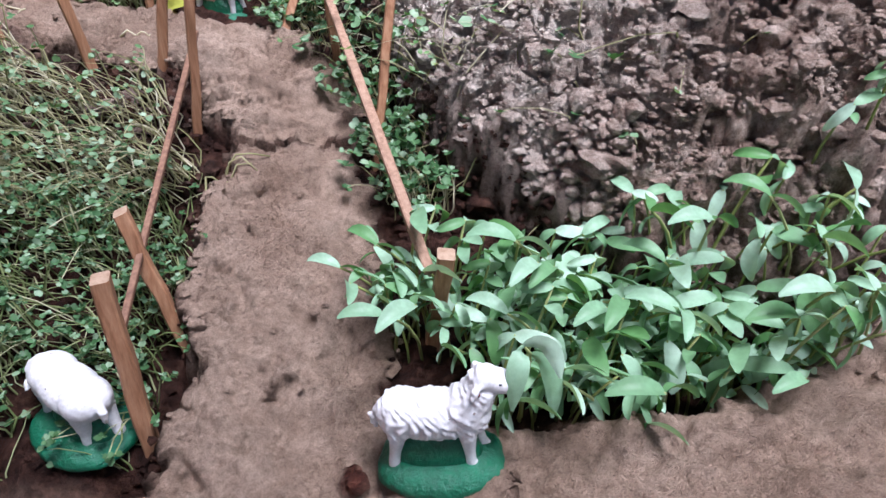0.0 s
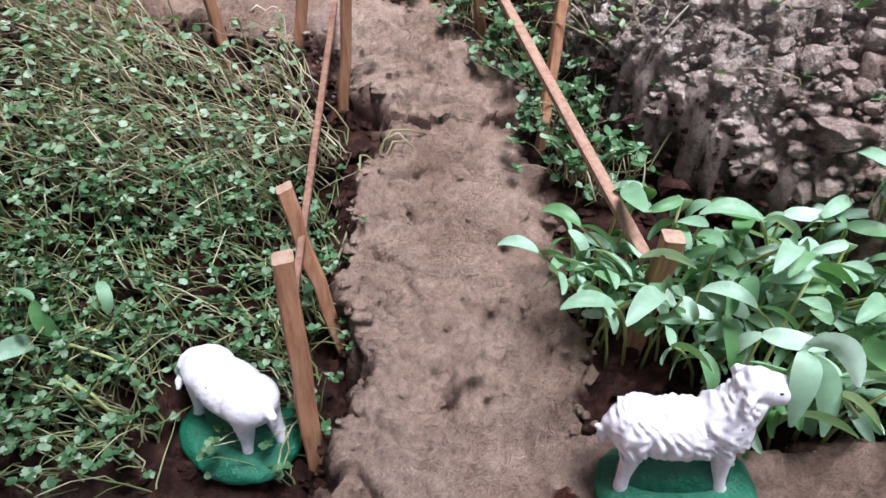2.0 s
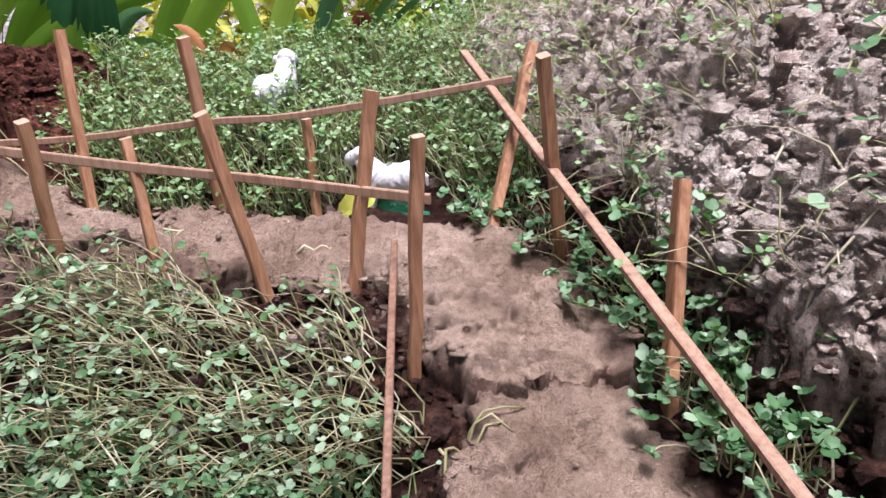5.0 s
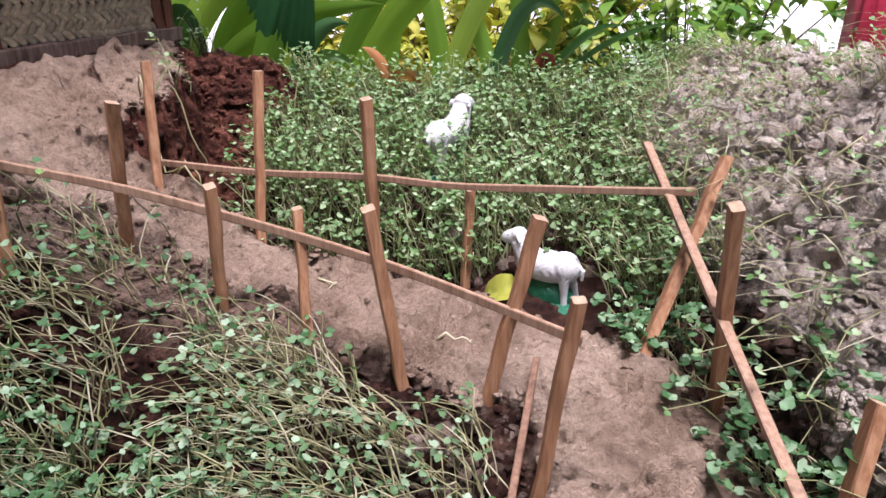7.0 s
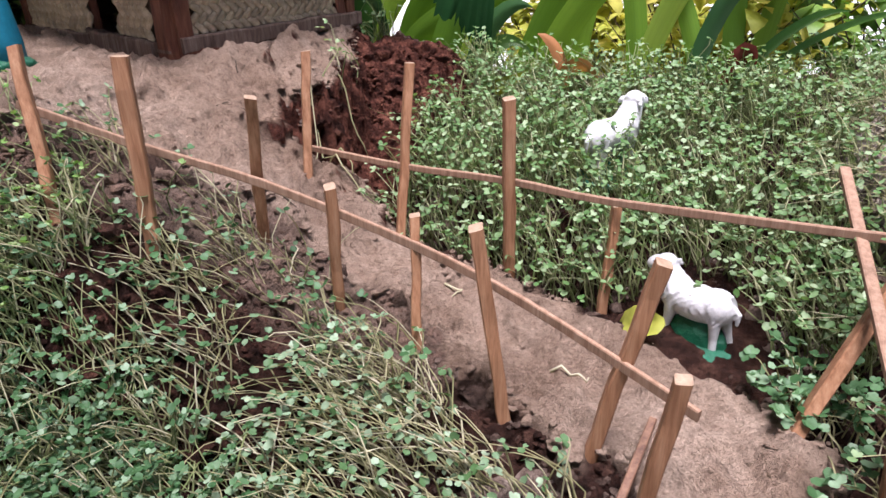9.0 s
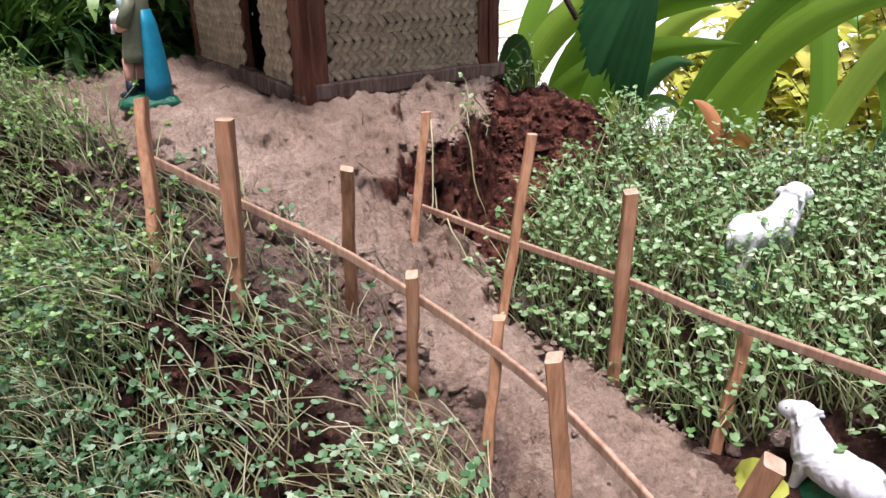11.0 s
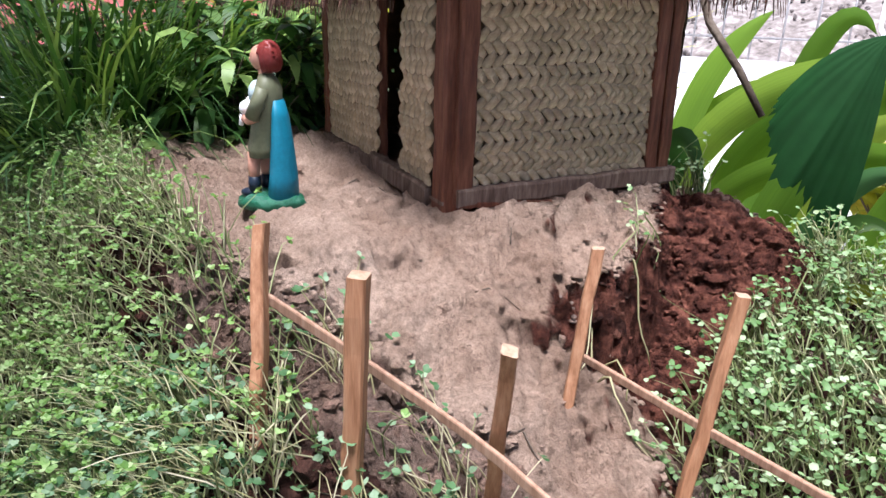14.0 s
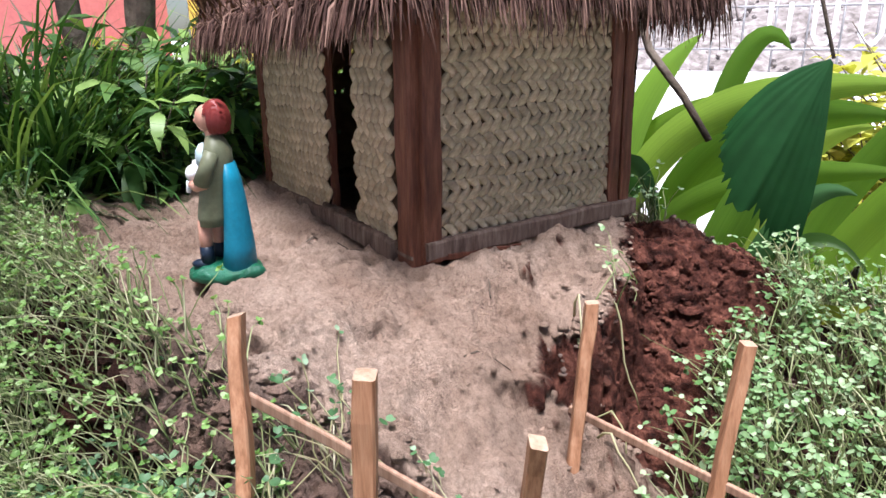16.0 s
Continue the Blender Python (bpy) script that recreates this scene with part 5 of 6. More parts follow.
def hanging_blade(p0, p1, p2, width):
    p0, p1, p2 = Vector(p0), Vector(p1), Vector(p2)
    c = 2 * p1 - (p0 + p2) / 2
    bm = bmesh.new()
    rows = []
    for i in range(11):
        t = i / 10
        p = p0 * (1 - t) ** 2 + c * 2 * t * (1 - t) + p2 * t * t
        d = ((c - p0) * (1 - t) + (p2 - c) * t).normalized()
        sd = d.cross(Vector((0.25, 1, -0.1))).normalized()
        nn = sd.cross(d)
        w = width * 0.5 * max(0.04, math.sin(math.pi * min(1, t * 0.95 + 0.03)) ** 0.7)
        rows.append([bm.verts.new(p + sd * w * q + nn * abs(q) * w * 0.25) for q in (-1, -0.5, 0, 0.5, 1)])
    for a, b in zip(rows, rows[1:]):
        for k in range(4):
            bm.faces.new((a[k], b[k], b[k + 1], a[k + 1]))
    return bm


for p0, p1, p2, w in (((0.041, 0.276, 0.100), (0.037, 0.262, 0.096), (0.036, 0.257, 0.070), 0.012), ((0.041, 0.276, 0.100), (0.053, 0.270, 0.104), (0.060, 0.262, 0.090), 0.011), ((0.049, 0.290, 0.080), (0.060, 0.280, 0.074), (0.063, 0.271, 0.048), 0.012)):
    part("leaf", hanging_blade(p0, p1, p2, w), SEED_LEAF, root)

# yellow fallen leaf beside the standing sheep
bm = bmesh.new()
leaf_blade(bm, 0.044, 0.028, 0.7, 0.5, 14)
for v in bm.verts:
    v.co += Vector((0.002, 0.003, 0.004)) * noise.noise(v.co * 130)
ob = part("fallen_leaf", bm, YELLOW_LEAF)
ob.matrix_world = pose(-0.243, 0.712, 0.146, -38, 8, 165)
tagged(ob, "withered yellow leaf lying on the edge of the path", "leaf")

# ---- behind the garden ----


def arched(p0, p1, p2, width, n=16, droop=0.0, lie=0.6):
    """A strap leaf from its root p0 by p1 to its tip p2."""
    p0, p1, p2 = Vector(p0), Vector(p1), Vector(p2)
    c = 2 * p1 - (p0 + p2) / 2
    bm = bmesh.new()
    rows = []
    for i in range(n + 1):
        t = i / n
        p = p0 * (1 - t) ** 2 + c * 2 * t * (1 - t) + p2 * t * t
        d = ((c - p0) * (1 - t) + (p2 - c) * t).normalized()
        flat = d.cross(Vector((0.1, -1, 0.25))).normalized()
        w = (flat * (1 - lie) + Vector((0.2, 0.9, 0.1)) * lie)
        w = (w - d * w.dot(d)).normalized()
        nn = d.cross(w)
        half = width * 0.5 * min(1, 0.6 + t * 1.5) * (1 - max(0, (t - 0.5) / 0.5) ** 2.4) + 0.0006
        rows.append([bm.verts.new(p + w * half * q + nn * (abs(q) ** 1.5 * half * 0.22)) for q in (-1, -0.6, -0.25, 0, 0.25, 0.6, 1)])
    uv = bm.loops.layers.uv.new("uv")
    where = {v: (i / n, k / 6) for i, row in enumerate(rows) for k, v in enumerate(row)}
    shift = (p0.x * 37 + p2.z * 53) % 7
    for a, b in zip(rows, rows[1:]):
        for k in range(6):
            for lp in bm.faces.new((a[k], b[k], b[k + 1], a[k + 1])).loops:
                lp[uv].uv = (where[lp.vert][0] + shift, where[lp.vert][1] * 4)
    return bm


def strap_clump(label, leaves):
    root = thing("strap_leaf_plant", label, "plant", "strap-leaved plants")
    for p0, p1, p2, w, m, lie in leaves:
        p0 = (p0[0], p0[1], min(p0[2], ground_z(p0[0], p0[1])) - 0.004)
        part("leaf", arched(p0, p1, p2, w * 0.80, lie=lie), m, root)
    return root


strap_clump("clump of broad glossy strap leaves arching behind the hut", [
    ((-0.935, 1.20, 0.20), (-0.835, 1.22, 0.369), (-0.60, 1.28, 0.425), 0.062, STRAP, 0.25),
    ((-0.915, 1.26, 0.16), (-0.816, 1.25, 0.330), (-0.62, 1.30, 0.385), 0.075, STRAP, 0.35),
    ((-0.89, 1.20, 0.18), (-0.773, 1.20, 0.290), (-0.58, 1.24, 0.335), 0.048, STRAP, 0.3),
    ((-0.90, 1.13, 0.20), (-0.845, 1.10, 0.315), (-0.784, 1.08, 0.215), 0.055, STRAP_DARK, 0.4),
    ((-0.775, 1.15, 0.150), (-0.739, 1.15, 0.258), (-0.700, 1.16, 0.350), 0.062, STRAP, 0.1),
    ((-0.770, 1.20, 0.160), (-0.702, 1.20, 0.258), (-0.63, 1.22, 0.305), 0.034, STRAP_DARK, 0.3),
    ((-0.720, 1.17, 0.190), (-0.645, 1.15, 0.258), (-0.565, 1.14, 0.225), 0.034, STRAP_DARK, 0.55),
    ((-1.07, 1.30, 0.15), (-0.993, 1.30, 0.300), (-0.84, 1.32, 0.40), 0.055, STRAP, 0.3),
    ((-0.86, 1.30, 0.15), (-0.773, 1.30, 0.270), (-0.66, 1.32, 0.37), 0.050, STRAP, 0.3),
    ((-1.10, 1.60, 0.20), (-1.019, 1.60, 0.388), (-0.92, 1.62, 0.45), 0.055, STRAP, 0.2),
    ((-0.98, 1.24, 0.18), (-0.98, 1.28, 0.36), (-0.92, 1.34, 0.48), 0.055, STRAP, 0.2)])
strap_clump("clump of light green strap leaves behind the sprouts", [
    ((-0.81, 1.40, 0.16), (-0.634, 1.40, 0.290), (-0.42, 1.42, 0.395), 0.062, STRAP, 0.25),
    ((-0.84, 1.45, 0.18), (-0.686, 1.45, 0.332), (-0.47, 1.47, 0.42), 0.055, STRAP, 0.25),
    ((-0.70, 1.50, 0.14), (-0.66, 1.50, 0.32), (-0.56, 1.52, 0.46), 0.05, STRAP, 0.2),
    ((-0.62, 1.55, 0.14), (-0.52, 1.55, 0.30), (-0.36, 1.57, 0.40), 0.05, STRAP, 0.3),
    ((-0.58, 1.58, 0.12), (-0.62, 1.60, 0.30), (-0.72, 1.62, 0.44), 0.05, STRAP, 0.2),
    ((-0.50, 1.50, 0.15), (-0.44, 1.52, 0.27), (-0.34, 1.53, 0.30), 0.04, STRAP_DARK, 0.4)])
strap_clump("young upright light green leaves at the edge of the yard", [
    ((-0.45, 1.75, 0.1), (-0.47, 1.76, 0.28), (-0.50, 1.78, 0.45), 0.05, STRAP, 0.15),
    ((-0.43, 1.75, 0.1), (-0.40, 1.77, 0.27), (-0.34, 1.80, 0.40), 0.045, STRAP, 0.2),
    ((-0.47, 1.72, 0.1), (-0.55, 1.72, 0.25), (-0.66, 1.72, 0.34), 0.045, STRAP, 0.3)])
strap_clump("low grey-green leaves with pale edges lying over the sprouts", [
    ((-0.330, 1.165, 0.235), (-0.270, 1.175, 0.294), (-0.215, 1.19, 0.318), 0.026, STRAP_DARK, 0.7),
    ((-0.315, 1.170, 0.235), (-0.235, 1.185, 0.292), (-0.150, 1.20, 0.322), 0.014, STRAP_DARK, 0.6)])
for p0, p1, p2, w, m, lab in (((-0.66, 1.20, 0.10), (-0.605, 1.19, 0.220), (-0.535, 1.18, 0.250), 0.028, YELLOW_LEAF, "big yellow withered leaf behind the sprouts"),
                              ((-0.500, 1.19, 0.10), (-0.515, 1.19, 0.265), (-0.540, 1.18, 0.290), 0.014, DRY_LEAF, "curled orange dry leaf behind the sprouts"),
                              ((-0.520, 1.17, 0.10), (-0.485, 1.16, 0.255), (-0.450, 1.15, 0.245), 0.018, DRY_LEAF, "orange-brown withered leaf behind the sprouts"),
                              ((-0.745, 1.06, 0.10), (-0.725, 1.05, 0.240), (-0.700, 1.05, 0.232), 0.022, DRY_LEAF, "small orange dry leaf on red earth"),
                              ((-0.325, 1.30, 0.10), (-0.308, 1.30, 0.274), (-0.292, 1.30, 0.262), 0.020, MAROON_PAINT, "crimson withered petal lying among green leaves")):
    back = float(back_edge(p0[0])) - 0.03 - p0[1]
    p0, p1, p2 = (p0[0], p0[1] + back, 0), (p1[0], p1[1] + back, p1[2]), (p2[0], p2[1] + back, p2[2])
    p0 = (p0[0], p0[1], ground_z(p0[0], p0[1]) - 0.002)
    tagged(part("fallen_leaf", arched(p0, p1, p2, w, 8, lie=0.4), m), lab, "leaf")
bm = bmesh.new()
sweep(bm, [(-0.87, 1.12, 0.50), (-0.851, 1.12, 0.461), (-0.799, 1.12, 0.41), (-0.765, 1.13, 0.36)], [0.0055, 0.005, 0.0046, 0.004], 8)
tagged(part("branch", bm, BARK), "short brown branch leaning over strap leaves", "branch")

# jagged dark leaf on a drooping stalk
vine = thing("hanging_leaf", "large dark jagged leaf drooping from a thin brown stalk", "leaf", at=Matrix.Translation((-0.635, 1.115, 0.457)))
bm = bmesh.new()
across, facing = Vector((0.85, 0.53, 0.0)), Vector((0.53, -0.85, 0.12))
# the blade spreads like a fan from its stalk, folded along the midrib
bearing = [0.00, 0.12, 0.25, 0.38, 0.46, 0.55, 0.66, 0.78, 0.90, 1.0]
fan_u = [-0.115, -0.123, -0.122, -0.108, -0.092, -0.070, -0.054, -0.036, -0.024, -0.010]
fan_v = [0.062, 0.086, 0.112, 0.140, 0.156, 0.150, 0.158, 0.172, 0.186, 0.194]
r = random.Random(5)
rows = []
for i in range(49):
    k = i / 48
    u, v = float(np.interp(k, bearing, fan_u)), float(np.interp(k, bearing, fan_v))
    saw = (1.02 if i % 2 else 0.97) * r.uniform(0.955, 1.03)
    row = []
    for q in (0.02, 0.15, 0.3, 0.45, 0.6, 0.75, 0.9, 1.0):
        f = q * (saw if q == 1.0 else 1.0)
        bow = 0.012 * math.sin(math.pi * q)
        p = across * (0.74 * u * f + bow * (k - 0.35)) + Vector((0, 0, -(v * f * (1 + 0.22 * k * k) - bow * (1 - k))))
        fold = 0.020 * q * (1 - 2 * abs(k - 0.5)) + 0.0007 * q * math.sin(k * 60 - q * 3) - 0.02 * q * q
        row.append(bm.verts.new(p + facing * fold))
    rows.append(row)
for a, b in zip(rows, rows[1:]):
    for k in range(7):
        bm.faces.new((a[k], b[k], b[k + 1], a[k + 1]))
part("blade", bm, JAGGED, vine)
bm = bmesh.new()
sweep(bm, [(0, 0, 0), (-0.045, 0.03, 0.09), (-0.08, 0.06, 0.18), (-0.09, 0.08, 0.30)], [0.0018, 0.002, 0.0024, 0.003], 8)
part("stalk", bm, BARK, vine)


def grass_bush(name, base, count, radius, length, label, seed, mats=(GRASS,), width=0.007, tall=0.10):
    root = thing(name, label, "bush", at=Matrix.Translation(base))
    r = np.random.RandomState(seed)
    V, F = [], []
    for i in range(count):
        a, rad = r.uniform(0, 2 * math.pi), radius * math.sqrt(r.rand())
        b0 = Vector((math.cos(a) * rad, math.sin(a) * rad, tall * r.rand() ** 0.6 + 0.01))
        o = Vector((math.cos(a) + r.normal(0, 0.6), math.sin(a) + r.normal(0, 0.6), 0)).normalized()
        ln, w, el = length * r.uniform(0.4, 1.25), width * r.uniform(0.4, 1.2), r.uniform(0.15, 1.45)
        s = o.cross(Vector((0, 0, 1)))
        p, k = b0, len(V)
        for j in range(6):
            t = j / 5
            ww = w * 0.5 * (1 - t) ** 0.6 + 0.0002
            V.extend([tuple(p - s * ww), tuple(p + s * ww + Vector((0, 0, ww * 0.5)))])
            e = el - 1.4 * t * t * (1.3 - el * 0.4)
            p = p + (o * math.cos(e) + Vector((0, 0, math.sin(e)))) * ln / 5
        F.extend([(k + 2 * j, k + 2 * j + 1, k + 2 * j + 3, k + 2 * j + 2) for j in range(5)])
    g = raw("foliage", V, F, list(mats), parent=root)
    g["kind"] = "stuff"
    return root


def leafy_shrub(base, stems, height, reach, leaf, mat, label, seed, wide=1.0):
    """A tangled shrub: bent stems, each set with narrow pointed leaves."""
    root = thing("leafy_bush", label, "bush", at=Matrix.Translation(base))
    r = random.Random(seed)
    V, F = [], []
    for i in range(stems):
        a = r.uniform(0, 2 * math.pi)
        o = Vector((math.cos(a), math.sin(a), 0))
        foot = o * r.uniform(0, reach * 0.35)
        h, out = height * r.uniform(0.45, 1.1), reach * r.uniform(0.2, 1.0)
        pts = [foot + o * out * t ** 1.4 + Vector((r.uniform(-0.012, 0.012), r.uniform(-0.012, 0.012), h * (t - 0.25 * t * t) - 0.02)) for t in (0, 0.25, 0.5, 0.75, 1.0)]
        bm = bmesh.new()
        sweep(bm, pts, [0.0030, 0.0026, 0.0021, 0.0015, 0.0008], 5)
        part("stem", bm, BARK, root)
        for k in range(r.randrange(22, 34)):
            t = r.uniform(0.25, 1.0) * 4
            j = min(int(t), 3)
            p = pts[j].lerp(pts[j + 1], t - j)
            az, el, ln = r.uniform(0, 2 * math.pi), r.uniform(-0.3, 1.1), leaf * r.uniform(0.5, 1.3)
            d = Vector((math.cos(az), math.sin(az), 0))
            sd = Vector((-d.y, d.x, r.uniform(-0.5, 0.5))).normalized()
            w, n0 = ln * r.uniform(0.09, 0.16) * wide, len(V)
            for m, wf in enumerate((0.2, 1.0, 0.75, 0.05)):
                V.extend([tuple(p - sd * w * wf), tuple(p + sd * w * wf)])
                e = el - 0.55 * m
                p = p + (d * math.cos(e) + Vector((0, 0, math.sin(e)))) * ln / 3
            F.extend([(n0 + 2 * m, n0 + 2 * m + 1, n0 + 2 * m + 3, n0 + 2 * m + 2) for m in range(3)])
    g = raw("foliage", V, F, [mat], parent=root)
    g["kind"] = "stuff"
    return root


leafy_shrub((-1.36, 0.66, 0.20), 120, 0.33, 0.20, 0.066, GRASS, "tangled bush of narrow dark leaves with bare brown stems", 37)
leafy_shrub((-1.50, 0.86, 0.20), 90, 0.40, 0.25, 0.070, GRASS, "leafy bush between the slender trunks", 38)
leafy_shrub((-1.60, 0.55, 0.18), 100, 0.40, 0.27, 0.070, GRASS, "dark leafy bush below the trunks", 39)
grass_bush("grass_bush", (-1.32, 0.46, 0.20), 900, 0.10, 0.27, "spreading tuft of long thin dark green blades", 32, width=0.0064, tall=0.07)
grass_bush("grass_bush", (-1.42, 0.56, 0.20), 700, 0.14, 0.24, "tuft of thin green grass blades among leafy stems", 31, width=0.0066, tall=0.12)
leafy_shrub((-1.88, 0.66, 0.05), 70, 0.48, 0.30, 0.080, GRASS, "tall dark leafy bush behind the trunks", 41)
leafy_shrub((-1.75, 0.98, 0.05), 70, 0.58, 0.28, 0.080, YELLOW_LEAF, "yellow-leaved bush glowing behind the trunks", 42)
grass_bush("grass_bush", (-1.45, 1.05, 0.10), 900, 0.22, 0.24, "dense bush of green grass blades behind the hut", 33)
leafy_shrub((-0.60, 2.05, -0.08), 90, 0.75, 0.42, 0.055, YELLOW_LEAF, "bright yellow-green shrub of small leaves standing in the sun", 34, 2.3)
leafy_shrub((-0.12, 2.15, -0.08), 70, 0.72, 0.45, 0.060, SHRUB_LEAF, "loose light green shrub behind the garden", 35, 2.0)
leafy_shrub((-0.95, 2.10, -0.08), 50, 0.60, 0.35, 0.055, YELLOW_LEAF, "yellow-green shrub of small leaves beyond the strap leaves", 40, 2.3)
grass_bush("yellow_shrub", (-1.95, 1.45, -0.05), 900, 0.25, 0.55, "yellow-leaved shrub behind the hut", 36, (YELLOW_LEAF,), 0.03)


def trunk(base, top, r0, r1, seed):
    r = random.Random(seed)
    bm = bmesh.new()
    a, b = Vector(base), Vector(top)
    pts = [a.lerp(b, i / 7) + Vector((r.uniform(-1, 1), r.uniform(-1, 1), 0)) * r0 * 0.35 for i in range(8)]
    sweep(bm, pts, [0.78 * (r0 + (r1 - r0) * i / 7) for i in range(8)], 10)
    return tagged(part("tree_trunk", bm, BARK), "grey-brown slender trunk rising out of the grass bush", "tree trunk", "trunks behind the bush")


for i, (b, t, r0, r1) in enumerate((((-1.55, 0.62, 0.15), (-1.62, 0.62, 0.95), 0.026, 0.02), ((-1.55, 0.78, 0.15), (-1.58, 0.95, 0.95), 0.02, 0.016), ((-1.6, 0.72, 0.15), (-1.75, 0.78, 1.0), 0.034, 0.03),
                                    ((-1.5, 0.82, 0.2), (-1.5, 1.15, 0.9), 0.014, 0.011), ((-1.75, 0.45, 0.1), (-1.8, 0.42, 0.95), 0.022, 0.02), ((-1.48, 0.74, 0.2), (-1.40, 0.92, 0.85), 0.016, 0.011), ((-1.45, 0.86, 0.2), (-1.28, 1.08, 0.75), 0.013, 0.009), ((-1.62, 0.66, 0.15), (-1.50, 0.80, 0.95), 0.022, 0.017))):
    trunk(b, t, r0, r1, 50 + i)

# unseen slab added overhead, askew, to shade the near side and the hut
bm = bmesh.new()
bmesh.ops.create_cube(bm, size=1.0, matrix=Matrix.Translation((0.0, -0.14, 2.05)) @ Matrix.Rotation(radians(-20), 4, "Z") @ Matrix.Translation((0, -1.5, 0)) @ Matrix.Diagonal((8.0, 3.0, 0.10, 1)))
tagged(part("ceiling", bm, PLASTER, smooth=False), "plain pale slab added unseen overhead to shade the garden's near side", "ceiling", kind="structure")

# far yard: coral and yellow walls, railing, rubble bank
bm = bmesh.new()
bmesh.ops.create_cube(bm, size=1.0, matrix=Matrix.Translation((-6.0, -0.6, 1.4)) @ Matrix.Diagonal((0.3, 5.2, 3.0, 1)))
tagged(part("wall_coral", bm, RED_WALL, smooth=False), "coral red painted wall across the yard", "wall", kind="structure")
bm = bmesh.new()
bmesh.ops.create_cube(bm, size=1.0, matrix=Matrix.Translation((-5.2, 2.7, 1.4)) @ Matrix.Diagonal((0.3, 1.4, 3.0, 1)))
tagged(part("wall_yellow", bm, YELLOW_WALL, smooth=False), "yellow painted wall across the yard", "wall", kind="structure")

bm = bmesh.new()
bmesh.ops.create_cube(bm, size=1.0, matrix=Matrix.Translation((0.53, 1.87, 0.20)) @ Matrix.Diagonal((0.64, 0.22, 0.66, 1)))
bmesh.ops.bevel(bm, geom=bm.edges[:], offset=0.01, segments=2, affect="EDGES")
tagged(part("wall_crimson", bm, CRIMSON), "low crimson painted plinth behind the earth heap", "plinth", kind="structure")


def yard_far():
    """Rubble bank, white kerb and a steel railing across the yard."""
    a, b = Vector((-7.2, 5.9, 0)), Vector((-0.2, 9.2, 0))
    d = (b - a).normalized()
    nrm = Vector((-d.y, d.x, 0))
    bm = bmesh.new()
    board(bm, a + Vector((0, 0, -0.02)), b + Vector((0, 0, -0.02)), 0.25, 0.18, (0, 0, 1), 0.0, 6)
    tagged(part("kerb", bm, WHITE_PAINT, smooth=False), "white painted kerb along the far yard", "kerb", kind="structure")
    bm = bmesh.new()
    rows = []
    r = random.Random(61)
    for j in range(7):
        rows.append([bm.verts.new(a + d * (i * 0.19) + nrm * (0.15 + j * 0.35) + Vector((0, 0, 0.02 + j * 0.16 + r.uniform(-0.06, 0.06)))) for i in range(42)])
    for p, q in zip(rows, rows[1:]):
        for i in range(41):
            bm.faces.new((p[i], p[i + 1], q[i + 1], q[i]))
    tagged(part("ground_bank", bm, RUBBLE, smooth=False), "bank of pale rubble behind the kerb", "bank", kind="structure")
    rock = bmesh.new()
    ball(rock, (0, 0, 0), 1.0, 0, 1)
    for v in rock.verts:
        v.co *= r.uniform(0.75, 1.15)
    me = bpy.data.meshes.new("stone")
    rock.to_mesh(me)
    rock.free()
    me.materials.append(RUBBLE)
    for i in range(290):
        j, k = r.uniform(0, 1.8), r.uniform(0, 7.6)
        o = new("stone", me)
        sz = r.uniform(0.018, 0.05)
        p = a + d * k + nrm * (0.15 + j) + Vector((0, 0, 0.03 + j * 0.457))
        o.matrix_world = Matrix.Translation(p) @ pose(0, 0, 0, r.uniform(0, 360), r.uniform(0, 360), 0) @ Matrix.Diagonal((sz, sz * r.uniform(0.7, 1.2), sz * 0.7, 1))
        tagged(o, "pale broken stone on the bank", "stone", "stones of the far bank")
    rail = thing("railing", "grey steel railing with thin upright bars across the yard", "railing", at=Matrix.Identity(4))
    off = nrm * 0.05
    for z in (0.30, 0.72):
        bm = bmesh.new()
        sweep(bm, [a + off + Vector((0, 0, z)), b + off + Vector((0, 0, z))], 0.014, 6)
        part("top_rail", bm, STEEL, rail)
    for i in range(26):
        p = a + off + d * (i * 0.30)
        bm = bmesh.new()
        sweep(bm, [p + Vector((0, 0, 0.0)), p + Vector((0, 0, 0.85))], 0.011, 6)
        part("bar", bm, STEEL, rail)
    for i, k in enumerate((3.55, 3.95, 4.35)):
        p = a - nrm * 0.1 + d * k
        bm = bmesh.new()
        sweep(bm, [p + Vector((0, 0, 0.75)), p + Vector((0, 0, 0.45)), p + d * 0.05 + Vector((0, 0, 0.36)), p + d * 0.13 + Vector((0, 0, 0.36)), p + d * 0.18 + Vector((0, 0, 0.45)), p + d * 0.18 + Vector((0, 0, 0.75))], 0.022, 8)
        bm2 = part("white_pipe", bm, WHITE_PAINT)
        tagged(bm2, "white painted pipe bent into a U by railing", "pipe", "white pipes")


yard_far()

# ---- small things ----
r = random.Random(91)


def twig(points, radius, label, mat=BARK, category="twig"):
    bm = bmesh.new()
    sweep(bm, points, [radius * (1 - 0.5 * i / (len(points) - 1)) for i in range(len(points))], 6)
    return tagged(part("twig", bm, mat), label, category, "twigs and bare stems")


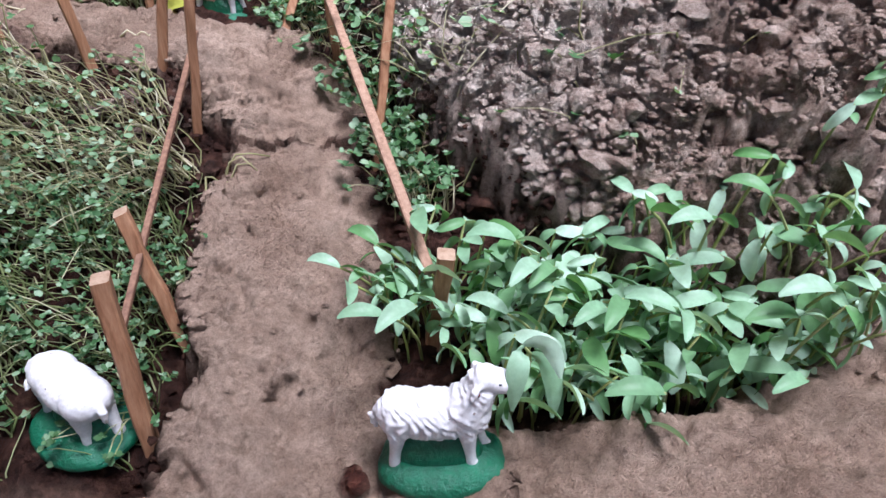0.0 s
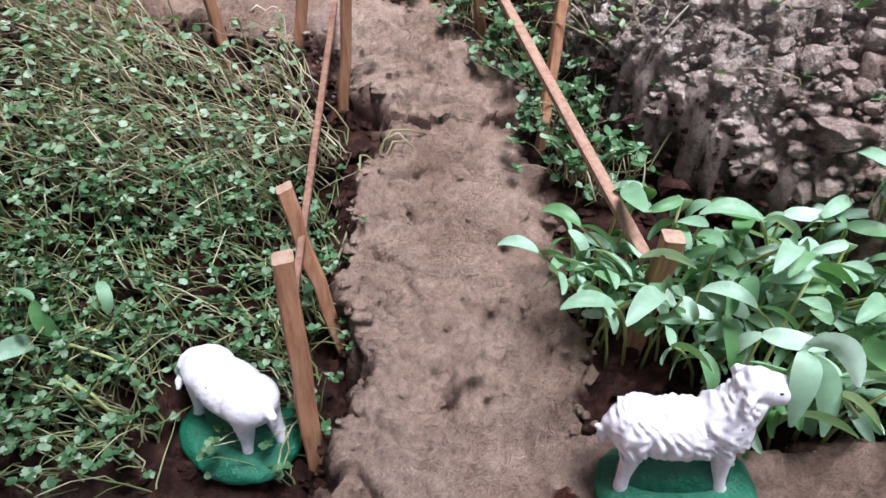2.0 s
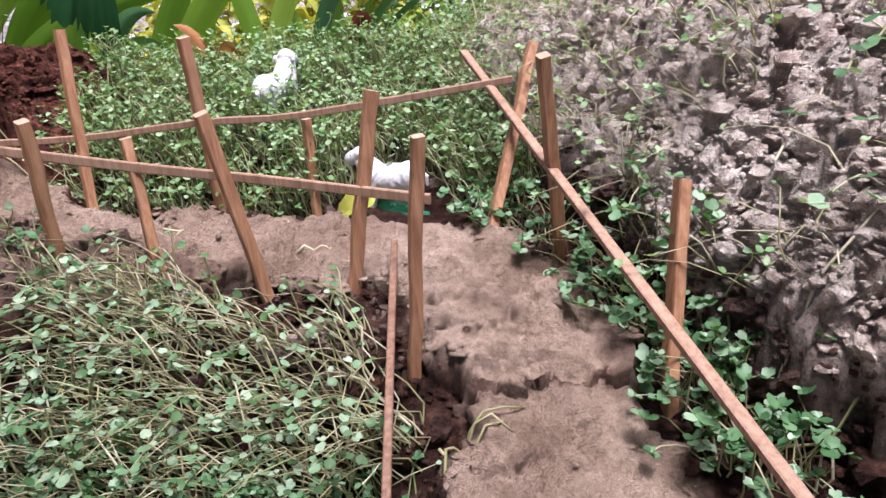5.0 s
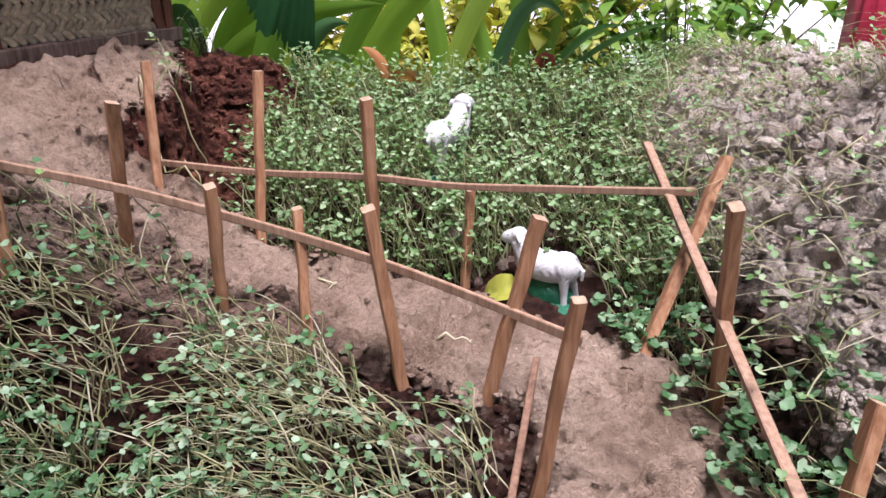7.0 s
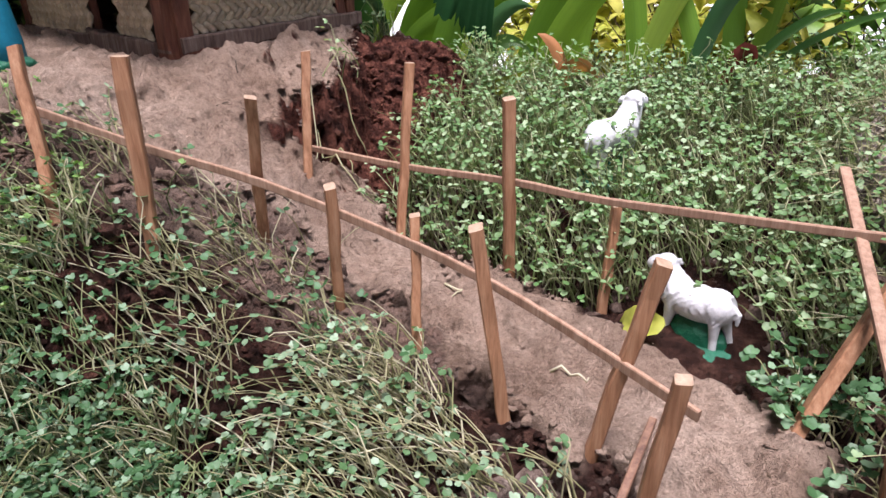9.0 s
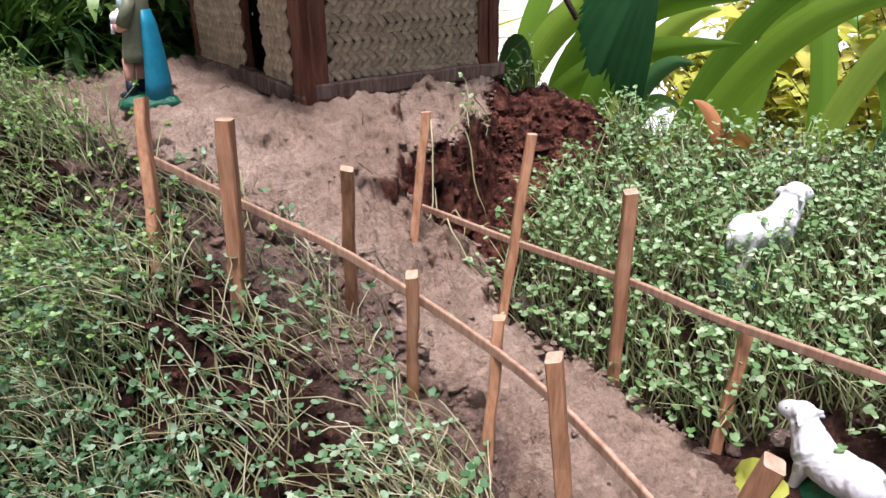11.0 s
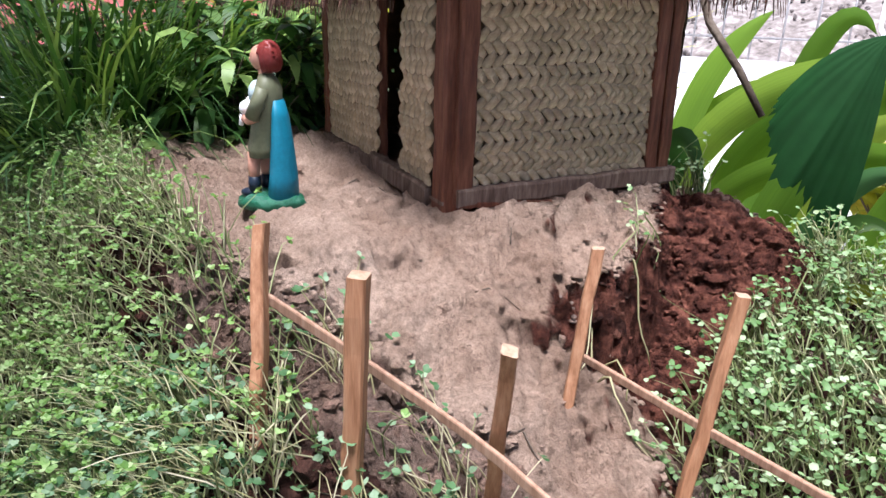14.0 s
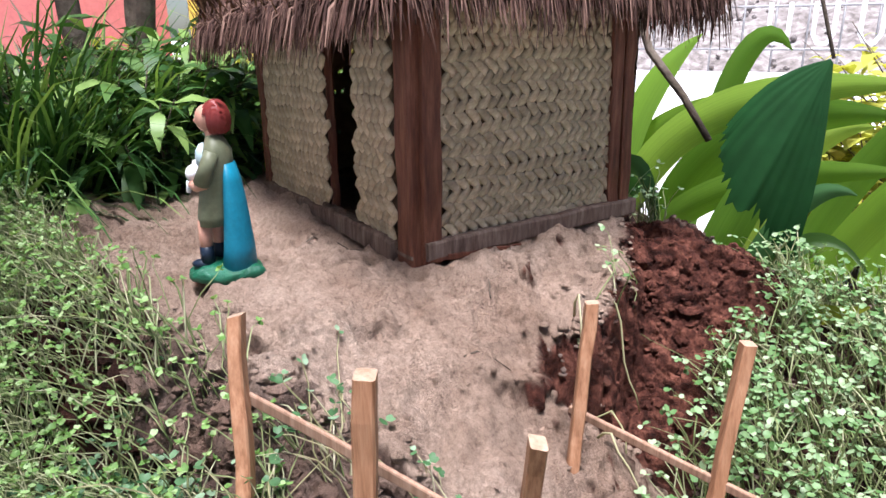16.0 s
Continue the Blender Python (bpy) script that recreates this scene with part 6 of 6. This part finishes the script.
for px, py, ang, ln in ((-0.860, 0.688, 40, 0.035), (-0.872, 0.672, 100, 0.030), (-0.885, 0.690, 70, 0.022), (-0.835, 0.690, 15, 0.030), (-0.705, 0.735, 150, 0.018), (-0.655, 0.690, 75, 0.036), (-0.560, 0.640, 95, 0.016), (-0.550, 0.648, 20, 0.014)):
    d = Vector((math.cos(radians(ang)), math.sin(radians(ang)), 0))
    pts = [Vector((px, py, 0)) + d * ln * t + Vector((0.002 * math.sin(t * 5), 0, 0)) for t in (-0.5, -0.2, 0.15, 0.5)]
    for p in pts:
        p.z = ground_z(p.x, p.y) + 0.0008 + r.uniform(0, 0.0015)
    twig(pts, 0.0007, "thin dry brown twig lying on sandy soil")

# bare pale stems hanging over the edges
for x0, y0, dx, dy, up in ((-0.190, 0.470, 0.060, 0.020, 0.012), (-0.195, 0.455, 0.055, 0.030, 0.008), (-0.188, 0.485, 0.050, -0.012, 0.016), (-0.200, 0.440, 0.045, 0.035, 0.010), (-0.205, 0.430, 0.030, 0.050, 0.014),
                           (-0.655, 0.790, 0.030, -0.040, 0.030), (-0.640, 0.780, 0.050, -0.010, 0.020), (-0.650, 0.820, 0.020, 0.020, 0.060), (-0.610, 0.745, 0.070, 0.010, 0.015),
                           (-0.020, 0.520, 0.060, -0.015, 0.012), (-0.010, 0.500, 0.070, -0.005, 0.014), (-0.015, 0.480, 0.060, -0.020, 0.012), (0.000, 0.560, 0.050, 0.010, 0.014), (-0.060, 0.800, 0.060, 0.020, 0.012), (-0.050, 0.760, 0.070, 0.000, 0.014),
                           (-0.290, 0.640, 0.020, 0.012, 0.003), (-0.420, 0.700, 0.018, -0.012, 0.003)):
    pts = []
    for i in range(7):
        t = i / 6
        px, py = x0 + dx * t + 0.006 * math.sin(t * 4 + x0 * 90), y0 + dy * t + 0.005 * math.sin(t * 5 + y0 * 70)
        pts.append(Vector((px, py, ground_z(px, py) + 0.0012 + up * math.sin(math.pi * t) * (1 if t < 0.6 else 0.8))))
    twig(pts, 0.0011, "pale bare sprout stem bent over the soil", SPROUT_STEM, "stem")

# curling green shoots beside the grazing sheep
for x0, y0, turn, ln in ((-0.345, 0.318, 12, 0.075), (-0.350, 0.305, -4, 0.085), (-0.335, 0.332, 25, 0.060), (-0.352, 0.296, 6, 0.070)):
    d = Vector((math.cos(radians(turn)), math.sin(radians(turn)), 0))
    side = Vector((-d.y, d.x, 0))
    pts = []
    for i in range(13):
        t = i / 12
        p = Vector((x0, y0, 0)) + d * ln * (t if t < 0.75 else 1.5 - t) + side * (0.004 * math.sin(t * 7 + x0 * 200) + 0.016 * max(0.0, t - 0.65))
        lift = 0.014 + 0.018 * math.sin(math.pi * min(t, 0.8)) - 0.030 * max(0.0, t - 0.8)
        pts.append(Vector((p.x, p.y, ground_z(p.x, p.y) - 0.002 + lift * min(1.0, t * 5))))
    twig(pts, 0.0014, "curling pale green bare shoot over the soil", SEED_STEM, "stem")
